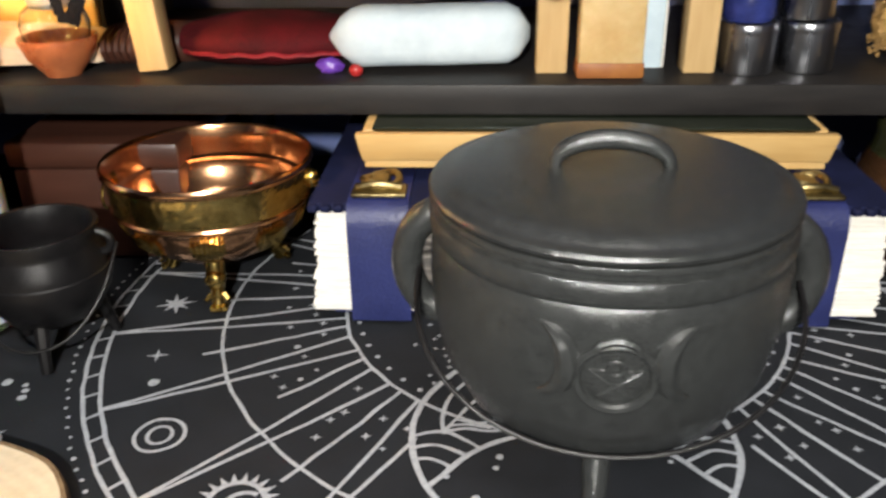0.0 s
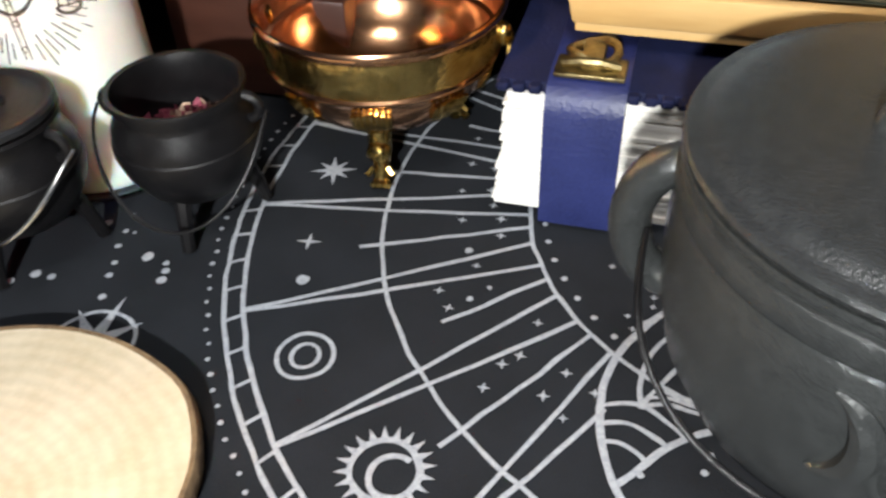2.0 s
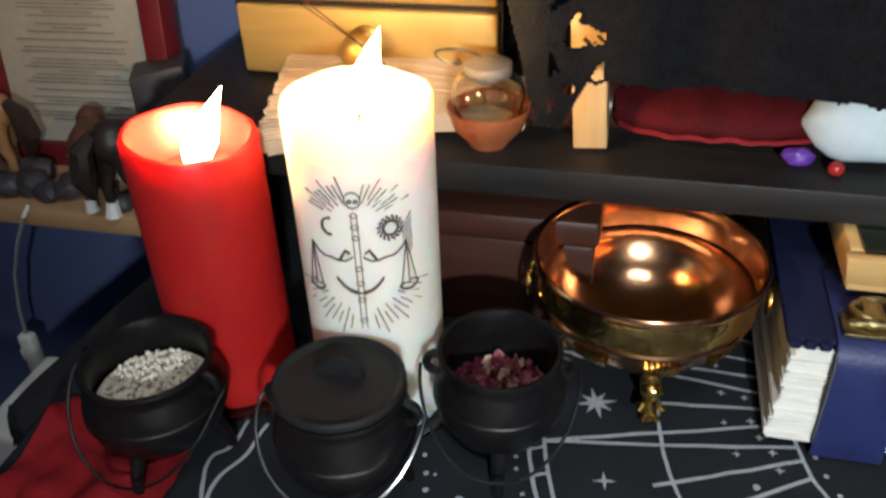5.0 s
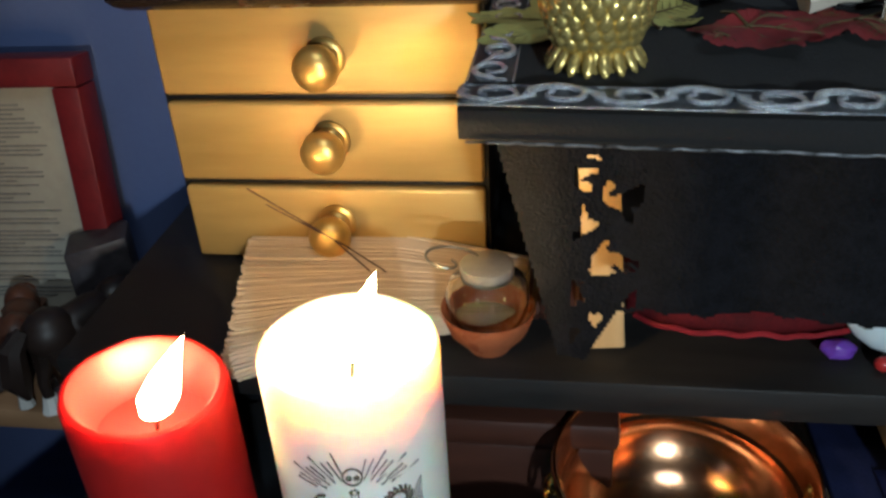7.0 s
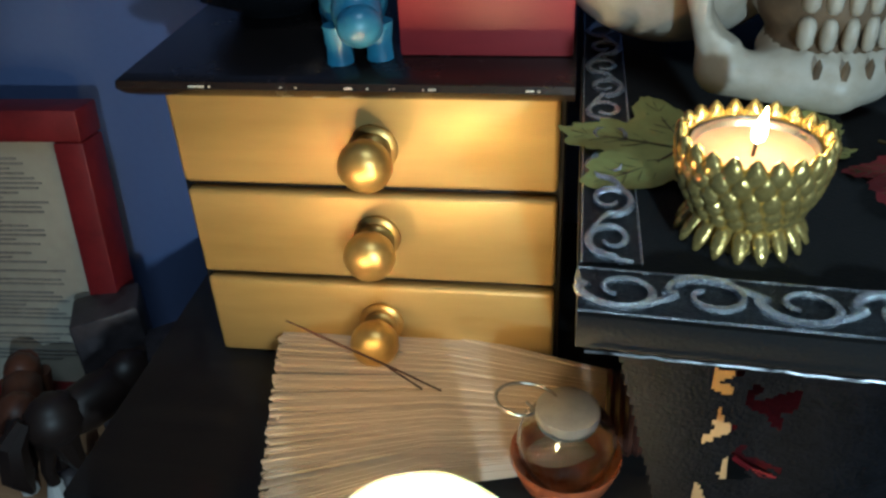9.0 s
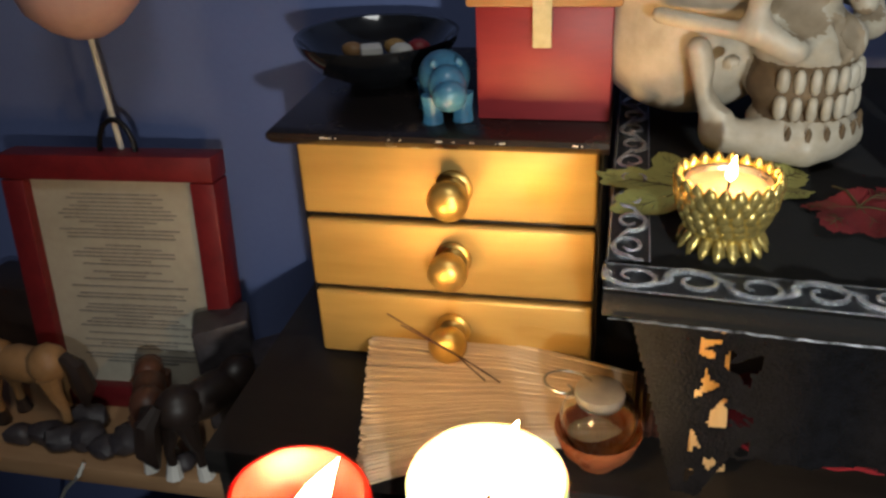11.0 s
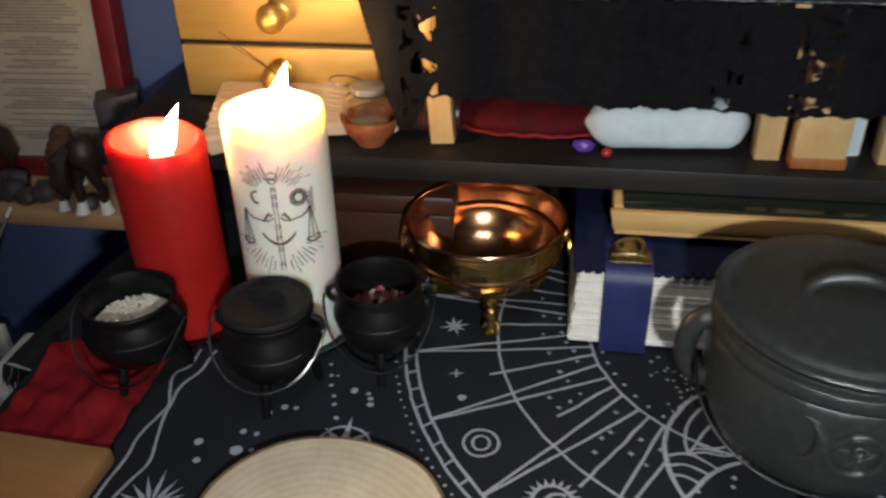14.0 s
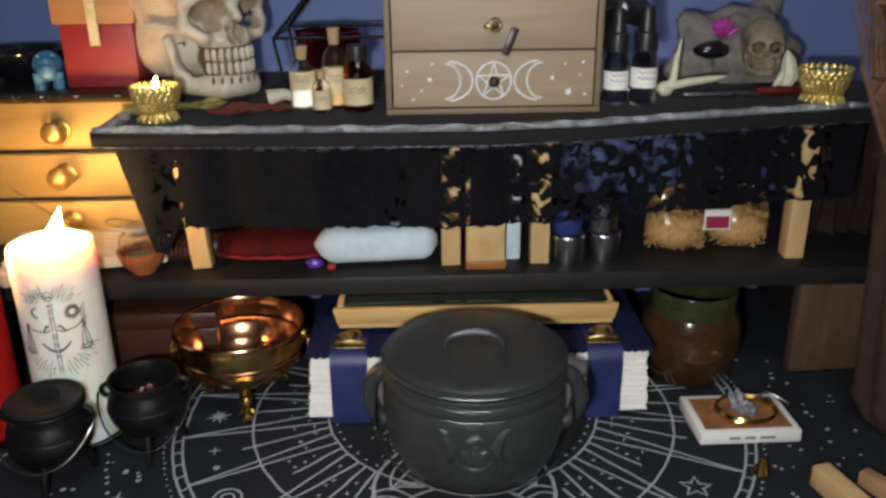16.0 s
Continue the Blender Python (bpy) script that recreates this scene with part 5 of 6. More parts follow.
for s in (-1, 1):
    ink([(s * u, z) for u, z in ((.002, .1005), (.005, .0985), (.008, .0985), (.011, .0995), (.014, .0995), (.017, .1015), (.0195, .1045))], .00036)
    ink([(s * u, z) for u, z in ((.003, .1020), (.0045, .1035), (.006, .1010), (.0075, .0985))], .0007)
    for q in (.0165, .0200, .0235):
        ink([(s * .0195, .1045), (s * q, .0845)], .00030)
    ink([(s * (.0200 + .0042 * math.cos(t)), .0845 + .0030 * math.sin(t)) for t in [math.pi + math.pi * i / 10 for i in range(11)]], .0006)
    ink([(s * .0158, .0845), (s * .0242, .0845)], .0003)
    for i in range(9):
        u = .0012 + .0009 * i
        z = .0835 + (u / .009) ** 2 * .0062
        ink([(s * u, z - .0006), (s * (u + .0006), z + .0010)], .0005)
    ink([(s * u, .0835 + (u / .009) ** 2 * .0062) for u in (0, .003, .006, .0095)], .0004)
for i in range(25):
    a = radians(-160 + 140 * i / 24)
    k = .0185 if i % 2 else .0215
    q = .0285 if i % 3 else .032
    if abs(math.degrees(a) + 90) > 6:
        ink([(k * math.cos(a) * 1.0, .0935 + k * math.sin(a)), (q * math.cos(a), .0935 + q * math.sin(a))], .00026)
for i in range(21):
    a = radians(20 + 140 * i / 20)
    k = .0095 if i % 2 else .0125
    q = .0195 if i % 3 else .0235
    if abs(math.degrees(a) - 90) > 8:
        ink([(k * math.cos(a), .1170 + k * math.sin(a) * .8), (q * math.cos(a), .1170 + q * math.sin(a) * .8)], .00026)
for i in range(8):
    ink([(.0175 + .0004 * i, .1090 - .0016 * i), (.0225, .1165 - .0022 * i)], .00024)
part("print", bm, M_SEPIA, white_candle, "sepia print of scales, staff, sun, moon and rays", False)


# ---- lotus tealight holders ----
M_LOTUS = mat("gold_lacquer", (0.80, 0.62, 0.22), (0.66, 0.48, 0.14), 120, 0.22, metal=0.75, bump=0.3, bscale=700)


def lotus(loc, lit, label, k=.89):
    ob = thing("lotus_tealight_holder", loc, label, "candle holder", "lotus holders")
    part("cup", lathe([(0, .0004), (.0125, .0004), (.0130, .004), (.0120, .0075), (.0150, .013), (.0172, .0200), (.0176, .0228), (.0164, .0228), (.0158, .0150), (0, .0130)], 48), M_LOTUS, ob)
    for row, (r, z, n, s, tilt) in enumerate(((.0140, .0090, 20, .0036, 22), (.0156, .0125, 21, .0037, 18), (.0170, .0162, 22, .0038, 12), (.0178, .0202, 22, .0040, 8), (.0180, .0236, 22, .0040, 4))):
        for i in range(n):
            a = 2 * math.pi * (i + .5 * (row % 2)) / n
            b = bmesh.new()
            ball((0, 0, 0), (.0018, s * .74, s * .94), b, 2)
            for v in b.verts:
                if v.co.z > 0:
                    v.co.y *= 1 - .55 * v.co.z / s
            bmesh.ops.transform(b, matrix=Matrix.Translation((r * math.cos(a), r * math.sin(a), z + .0008)) @ Matrix.Rotation(a, 4, "Z") @ Matrix.Rotation(radians(tilt), 4, "Y"), verts=b.verts)
            part("petal", b, M_LOTUS, ob)
    for i in range(18):
        a = 2 * math.pi * i / 18
        b = bmesh.new()
        ball((0, 0, 0), (.0013, .0021, .0050), b, 2)
        bmesh.ops.transform(b, matrix=Matrix.Translation((.0142 * math.cos(a), .0142 * math.sin(a), .0042)) @ Matrix.Rotation(a, 4, "Z") @ Matrix.Rotation(radians(-36), 4, "Y"), verts=b.verts)
        part("base_petal", b, M_LOTUS, ob)
    tl = part("tealight_cup", lathe([(0, .0135), (.0148, .0135), (.0152, .0240), (.0156, .0243), (.0154, .0236), (.0146, .0225), (.0146, .0140)], 40), M_TIN, ob, "aluminium tealight cup")
    part("tealight_wax", lathe([(.0146, .0222), (.0130, .0212), (.004, .0208), (0, .0208)], 32), M_WAXP if lit else M_WAXW, tl, "soft wax")
    if lit:
        part("wick", tube([(0, 0, .0205), (.0004, 0, .0245), (.001, 0, .027)], .0005, 6), M_IRON2, ob)
        b = flame((0, 0, 0), .0095, .2)
        for v in b.verts:
            v.co += Vector((.0005, 0, .0240))
        part("flame", b, M_FLAME, ob, "small candle flame")
    ob.scale = (k, k, .95)
    return ob


M_WAXP = mat("pink_wax", (0.72, 0.42, 0.30), (0.62, 0.32, 0.22), 40, 0.4, sss=0.6, sssr=0.006)
lotus((-0.1305, 0.4575, TOP + .0006), True, "gold lotus-petal holder with a lit tealight")
lotus((0.361, 0.487, TOP + .0006), False, "gold lotus-petal holder with an unlit white tealight", 1.0)


# ---- leaves ----
def maple(loc, k, material, label, rz, seed, tip=0.0):
    """Five broad pointed lobes with toothed edges round a stalk."""
    rr = random.Random(seed)
    lobes = ((90, 1.0), (35, .92), (145, .92), (-22, .66), (202, .66))
    n = 140
    bm = bmesh.new()
    ring = []
    for i in range(n):
        a = 360 * i / n - 90
        r = .34
        for c, s in lobes:
            d = abs((a - c + 180) % 360 - 180)
            if d < 34:
                r = max(r, s * (.50 + .50 * (1 - d / 34) ** .85))
        r = max(r, .40 if abs((a + 90 + 180) % 360 - 180) > 25 else .12)
        r *= k * (1 + .055 * ((i % 4) / 3 - .5) + .03 * rr.uniform(-1, 1))
        x, y = r * math.cos(radians(a)), r * math.sin(radians(a))
        ring.append((x, y))
    vs = []
    for f_ in (0, .3, .6, .85, 1.0):
        vs.append([bm.verts.new((x * f_, y * f_, max(.0012, .0022 + .0050 * f_ * noise.noise((x * f_ * 55, y * f_ * 55, seed)) + tip * max(0, y * f_)))) for x, y in (ring if f_ else [(0, 0)])])
    for i in range(n):
        j = (i + 1) % n
        bm.faces.new((vs[0][0], vs[1][i], vs[1][j]))
        for u, w in zip(vs[1:], vs[2:]):
            bm.faces.new((u[i], w[i], w[j], u[j]))
    ob = thing("maple_leaf", loc, label, "leaf", "fabric leaves", rz=rz)
    part("blade", bm, material, ob)
    b = bmesh.new()
    up = lambda x, y: (x, y, max(.0012, .0022 + .0050 * noise.noise((x * 55, y * 55, seed)) + tip * max(0, y)) + .0002)
    for c, s in lobes:
        dx, dy = math.cos(radians(c)), math.sin(radians(c))
        tube([up(k * s * .9 * t * dx, k * s * .9 * t * dy) for t in (0, .2, .4, .6, .8, 1)], [.00035, .00033, .0003, .00025, .0002, .0001], 4, bm=b)
        for t in (.3, .45, .6, .75):
            for e in (-1, 1):
                sx, sy = math.cos(radians(c + 42 * e)), math.sin(radians(c + 42 * e))
                q = .24 * (1 - t) + .06
                tube([up(k * s * t * dx + k * q * m_ * sx, k * s * t * dy + k * q * m_ * sy) for m_ in (0, .5, 1)], [.0002, .00016, .0001], 3, bm=b)
    tube([up(0, -k * .0), up(0, -k * .3), up(0, -k * .6)], .0005, 5, bm=b)
    part("vein", b, M_VEIN, ob)
    return ob


M_VEIN = mat("leaf_vein", (0.10, 0.075, 0.025), (0.06, 0.04, 0.015), 100, 0.7)
M_LEAFY = mat("yellow_green_leaf", (0.34, 0.34, 0.10), (0.25, 0.22, 0.06), 45, 0.7, bump=0.4, bscale=300)
M_LEAFR = mat("red_leaf", (0.22, 0.016, 0.018), (0.12, 0.008, 0.010), 60, 0.75, bump=0.4, bscale=300)
maple((-0.138, 0.496, TOP), .039, M_LEAFY, "yellow-green fabric maple leaf with dark veins", 70, 1)
maple((-0.112, 0.502, TOP), .027, M_LEAFY, "yellow-green fabric maple leaf with dark veins", 10, 4)
maple((-0.082, 0.486, TOP + .0008), .029, M_LEAFR, "dark red fabric maple leaf under the skull", 200, 2)
maple((-0.048, 0.495, TOP), .029, M_LEAFR, "dark red fabric maple leaf under the skull", 130, 7)

# ---- skull ----
M_BONE = mat("aged_bone_resin", (0.52, 0.48, 0.40), (0.38, 0.33, 0.25), 45, 0.45, bump=0.2, bscale=250)
M_GAP = mat("brown_stain", (0.17, 0.115, 0.065), (0.10, 0.065, 0.036), 100, 0.7)
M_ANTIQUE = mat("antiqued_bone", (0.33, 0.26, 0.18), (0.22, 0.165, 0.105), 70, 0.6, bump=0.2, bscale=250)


def ell(p, e, r):
    q = (p - np.array(e)) / np.array(r)
    return (np.linalg.norm(q, axis=-1) - 1) * min(r)


def cap(p, a, e, r):
    a, e = np.array(a), np.array(e)
    t = np.clip(((p - a) @ (e - a)) / ((e - a) @ (e - a)), 0, 1)
    return np.linalg.norm(p - a - t[..., None] * (e - a), axis=-1) - r


def melt(a, e, s):
    h = np.clip(.5 + .5 * (e - a) / s, 0, 1)
    return e + (a - e) * h - s * h * (1 - h)


def carve(a, e, s):
    return -melt(-a, e, s)


SOCKET = ((.0172, -.040, .0580), (.0125, .0190, .0112))
NOSE = ((.0030, -.046, .0455), (.0045, .0125, .0078))


def skull_field(p):
    """Distance to a skull's surface: bones melted together, hollows carved out."""
    p = np.concatenate([np.abs(p[..., :1]), p[..., 1:]], axis=-1)
    v = ell(p, (0, .020, .074), (.042, .054, .037))
    v = melt(v, ell(p, (0, .029, .036), (.036, .039, .033)), .008)
    v = melt(v, ell(p, (0, -.018, .071), (.0335, .021, .020)), .008)
    v = melt(v, cap(p, (.009, -.0365, .0705), (.030, -.027, .067), .0042), .005)
    v = melt(v, cap(p, (.0310, -.026, .066), (.0315, -.0245, .052), .0034), .004)
    v = melt(v, cap(p, (.0310, -.026, .0500), (.0230, -.0340, .0440), .0052), .004)
    v = melt(v, cap(p, (.0330, -.022, .0490), (.0400, .008, .0510), .0030), .003)
    v = melt(v, cap(p, (0, -.0350, .0670), (0, -.0430, .0560), .0040), .004)
    v = melt(v, ell(p, (0, -.0250, .0410), (.0205, .0180, .0130)), .005)
    v = melt(v, ell(p, (0, -.0235, .0265), (.0190, .0190, .0120)), .003)
    v = melt(v, ell(p, (0, -.0255, .0125), (.0195, .0178, .0085)), .003)
    v = melt(v, cap(p, (.0268, -.011, .0090), (.0120, -.0365, .0066), .0062), .004)
    v = melt(v, ell(p, (0, -.0375, .0078), (.0140, .0078, .0076)), .004)
    v = melt(v, cap(p, (.0325, -.004, .0400), (.0278, -.010, .0120), .0044), .004)
    v = melt(v, cap(p, (.0300, -.0165, .0370), (.0275, -.0135, .0170), .0032), .004)
    v = carve(v, ell(p, *SOCKET), .003)
    v = carve(v, ell(p, *NOSE), .0015)
    v = carve(v, ell(p, (.0510, -.014, .0600), (.0145, .0150, .0160)), .004)
    v = carve(v, ell(p, (.0270, -.0170, .0275), (.0075, .0095, .0090)), .002)
    return v


def skull_mesh(k, step=.0016):
    """A net laid over the zero level of skull_field, with the two rows of teeth."""
    lo = np.array((-.048, -.056, -.003))
    n = np.ceil((np.array((.048, .082, .115)) - lo) / step).astype(int)
    g = lo + np.stack(np.meshgrid(*[np.arange(m) for m in n], indexing="ij"), -1) * step
    f = skull_field(g)
    ins = f < 0
    num, acc = np.zeros(n - 1), np.zeros(tuple(n - 1) + (3,))
    offs = [(a, e, c) for a in (0, 1) for e in (0, 1) for c in (0, 1)]
    pick = lambda arr, o: arr[o[0]:o[0] + n[0] - 1, o[1]:o[1] + n[1] - 1, o[2]:o[2] + n[2] - 1]
    for o in offs:
        for ax in range(3):
            if o[ax]:
                continue
            e = list(o)
            e[ax] = 1
            fa, fb = pick(f, o), pick(f, e)
            hit = (fa < 0) != (fb < 0)
            t = np.where(hit, fa / np.where(hit, fa - fb, 1), 0)
            num += hit
            for c in range(3):
                acc[..., c] += hit * ((t if c == ax else 0) + o[c])
    idx = -np.ones(n - 1, int)
    cells = np.argwhere(num > 0)
    idx[tuple(cells.T)] = np.arange(len(cells))
    co = lo + (cells + acc[tuple(cells.T)] / num[tuple(cells.T)][:, None]) * step
    b = bmesh.new()
    vs = [b.verts.new(c * k) for c in co]
    for ax in range(3):
        u, w = (ax + 1) % 3, (ax + 2) % 3
        sl, sh = [slice(1, m - 1) for m in n], [slice(1, m - 1) for m in n]
        sh[ax] = slice(2, n[ax])
        for c in np.argwhere(ins[tuple(sl)] != ins[tuple(sh)]) + 1:
            q = []
            for du, dw in ((0, 0), (1, 0), (1, 1), (0, 1)):
                d = c.copy()
                d[u] -= du
                d[w] -= dw
                q.append(vs[idx[tuple(d)]])
            fc = b.faces.new(q if not ins[tuple(c)] else q[::-1])
            m = np.mean([v.co[:] for v in q], axis=0) / k
            m[0] = abs(m[0])
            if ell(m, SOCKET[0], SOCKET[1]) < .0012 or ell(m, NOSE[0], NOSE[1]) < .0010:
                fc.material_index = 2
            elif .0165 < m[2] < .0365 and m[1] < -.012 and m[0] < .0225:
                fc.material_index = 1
    bmesh.ops.recalc_face_normals(b, faces=b.faces)
    for z, s in ((.0310, 1), (.0215, -1)):
        for i in range(10):
            a = radians(-72 + 144 * i / 9)
            h = .0047 if abs(i - 4.5) < 3 else .0044
            m = Matrix.Translation((.0190 * math.sin(a) * k, (-.0232 - .0188 * math.cos(a)) * k, z * k)) @ Matrix.Rotation(-a, 4, "Z")
            t0 = bmesh.new()
            ball((0, 0, 0), 1, t0, 2)
            for v in t0.verts:
                c = [math.copysign(abs(q) ** .72, q) for q in v.co]
                v.co = m @ Vector((c[0] * (.00250 - .00025 * s * c[2]) * k, c[1] * .0018 * k, c[2] * h * k))
            me = bpy.data.meshes.new("t")
            t0.to_mesh(me)
            b.from_mesh(me)
            bpy.data.meshes.remove(me)
            t0.free()
    nt = len(b.faces)
    for i in range(8):
        a = radians(-60 + 120 * i / 7)
        d = np.array((math.sin(a), -math.cos(a), 0.0))
        q = np.array((0, -.0235, .0128)) + d * .035
        for _ in range(30):
            q = q - d * max(float(skull_field(q[None])[0]), 0) * .8
        ball(tuple(q * k), (.0014 * k, .0012 * k, .0036 * k), b, 1)
    b.faces.ensure_lookup_table()
    for q in b.faces[nt:]:
        q.material_index = 1
    return b


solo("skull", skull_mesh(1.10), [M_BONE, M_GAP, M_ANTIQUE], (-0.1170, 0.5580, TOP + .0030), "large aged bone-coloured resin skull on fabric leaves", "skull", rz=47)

# ---- bottles ----
M_AMBER = glass("amber_glass", (0.45, 0.17, 0.04))
M_LABEL = mat("kraft_label", (0.56, 0.46, 0.28), (0.47, 0.38, 0.22), 60, 0.75)
M_SMOKE = glass("smoky_glass", (0.50, 0.47, 0.43))
M_CORK = mat("cork", (0.42, 0.28, 0.16), (0.30, 0.19, 0.10), 200, 0.85, bump=0.5, bscale=500)
M_SALT = mat("white_salt", (0.66, 0.64, 0.58), (0.5, 0.47, 0.4), 300, 0.8, bump=0.5, bscale=600)
M_BLACKP = mat("black_plastic", (0.014, 0.014, 0.015), None, 60, 0.4)


def bottle(loc, r, h, glassm, fillm, stopper, label, fill=.55, lab=(.18, .52), labm=None, word=0):
    sh = .43 if stopper == "dropper" else .60
    ob = thing("bottle", loc, label, "bottle", "small bottles")
    o = part("glass", lathe([(0, .0006), (r * .94, .0006), (r, .0018), (r, h * sh), (r * .85, h * (sh + .10)), (r * .48, h * (sh + .18)), (r * .46, h * (sh + .20)), (r * .40, h * (sh + .20)), (r * .40, h * (sh + .17)), (r * .78, h * (sh + .08)), (r * .9, h * (sh - .01)), (r * .9, .003), (0, .003)], 36), glassm, ob)
    o.visible_shadow = False
    if fillm:
        part("contents", lathe([(0, .0032), (r * .87, .0032), (r * .87, h * fill), (r * .5, h * fill + .0006), (0, h * fill + .001)], 28), fillm, ob)
    if stopper == "cork":
        part("cork", lathe([(0, h * .80), (r * .38, h * .80), (r * .46, h * .95), (r * .50, h), (0, h)], 24), M_CORK, ob)
    elif stopper == "cap":
        part("cap", lathe([(0, h * .78), (r * .66, h * .78), (r * .68, h * .80), (r * .66, h * .985), (r * .60, h), (0, h)], 32), M_BLACKP, ob, "black screw cap")
    elif stopper == "dropper":
        part("dropper", lathe([(0, h * .55), (r * .88, h * .55), (r * .90, h * .57), (r * .88, h * .73), (r * .66, h * .745), (r * .60, h * .78), (r * .56, h * .93), (r * .44, h * .985), (0, h)], 32), M_BLACKP, ob, "black rubber dropper cap")
    bm = bmesh.new()
    vs = []
    for i in range(25):
        a = radians(-90 - 118 + 236 * i / 24)
        vs.append((bm.verts.new((r * 1.015 * math.cos(a), r * 1.015 * math.sin(a), h * lab[0])), bm.verts.new((r * 1.015 * math.cos(a), r * 1.015 * math.sin(a), h * lab[1]))))
    for a, b in zip(vs, vs[1:]):
        bm.faces.new((a[0], b[0], b[1], a[1]))
    lb = part("label", bm, labm or M_LABEL, ob, "paper label")
    for i in range(word):
        zc = h * (lab[0] + lab[1]) / 2 + h * .06 * (word / 2 - i)
        b = bmesh.new()
        tube([(r * 1.03 * math.cos(a), r * 1.03 * math.sin(a), zc + r * .10 * math.sin(a * 14)) for a in [radians(-90 - 38 + 76 * k / 22) for k in range(23)]], r * .035, 4, bm=b)
        part("writing", b, M_INK, lb)
    return ob


bottle((-0.031, 0.492, TOP), .0095, .047, M_CLEAR, M_SALT, "cork", "clear bottle of white salt with kraft label and cork", .34, (.34, .62), None, 2)
bottle((-0.0160, 0.480, TOP), .0070, .031, M_CLEAR, M_SALT, "cork", "little clear corked vial with a handwritten kraft label", .3, (.10, .55), None, 2)
bottle((-0.0070, 0.498, TOP), .0098, .059, M_CLEAR, M_GRAINS, "cork", "tall clear corked bottle with a kraft label", .5, (.20, .52), None, 2)
bottle((0.0105, 0.484, TOP), .0112, .048, M_AMBER, None, "cap", "amber glass bottle with black cap and handwritten label", .3, (.12, .52), None, 2)
bottle((0.2040, 0.492, TOP), .0092, .0715, M_SMOKE, None, "dropper", "dark glass dropper bottle with a small white label", .3, (.17, .36), M_PAPER, 2)
bottle((0.2240, 0.488, TOP), .0098, .0735, M_SMOKE, None, "dropper", "dark glass dropper bottle with a small white label", .3, (.19, .39), M_PAPER, 2)
solo("red_glass_jar", lathe([(0, 0), (.024, 0), (.0265, .004), (.027, .030), (.025, .046), (.0265, .052), (.0245, .052), (.024, .046), (.0245, .006), (0, .004)], 40), glass("ruby_glass", (0.55, 0.03, 0.06)), (-0.0150, 0.540, TOP + .0004), "dark red glass candle jar behind the bottles", "jar")
wire = thing("wire_prism", (0.0060, 0.548, TOP), "dark metal wire geometric frame behind the bottles", "frame")
base = [(-.052, -.03, .001), (.046, -.03, .001), (.046, .04, .001), (-.052, .04, .001)]
mid = [(-.060, -.036, .050), (.050, -.036, .050), (.050, .044, .050), (-.060, .044, .050)]
apex = (-.004, .004, .115)
for i in range(4):
    for p, q in ((base[i], base[(i + 1) % 4]), (mid[i], mid[(i + 1) % 4]), (base[i], mid[i]), (mid[i], apex)):
        part("rod", tube([p, q], .0013, 8), M_IRON2, wire)
solo("bone_claw", tube([(0, 0, .006), (.012, -.002, .008), (.024, 0, .005), (.034, .004, .002)], [.006, .0045, .003, .0006], 8), M_BONE, (-0.0610, 0.508, TOP), "small pale bone piece beside the skull", "bone", rz=20)

# ---- carved drawer box ----
M_OAK = mat("grey_oak", (0.36, 0.27, 0.18), (0.25, 0.18, 0.115), 30, 0.6, bump=0.25, bscale=140, stretch=(0.10, 1, 1))
M_OAKE = mat("oak_edge", (0.20, 0.13, 0.08), (0.14, 0.09, 0.05), 30, 0.6, bump=0.2, bscale=140, stretch=(0.10, 1, 1))
M_CHALK = mat("white_paint", (0.72, 0.72, 0.70), (0.52, 0.52, 0.50), 300, 0.7)
cab = thing("drawer_box", (0.1095, 0.463, TOP), "small grey-brown wooden drawer box painted with a triple moon", "drawer box")
part("carcass_bottom", box(-.0775, .0775, .0, .110, .0003, .0045, .0008), M_OAKE, cab)
part("carcass_top", box(-.0775, .0775, .0, .110, .1270, .1315, .0008), M_OAKE, cab)
for s in (-1, 1):
    part("carcass_side", box(s * .0753 - .0022, s * .0753 + .0022, .0003, .1095, .0048, .1267, .0008), M_OAKE, cab)
part("carcass_back", box(-.0728, .0728, .104, .1090, .0048, .1267, 0), M_OAKE, cab)
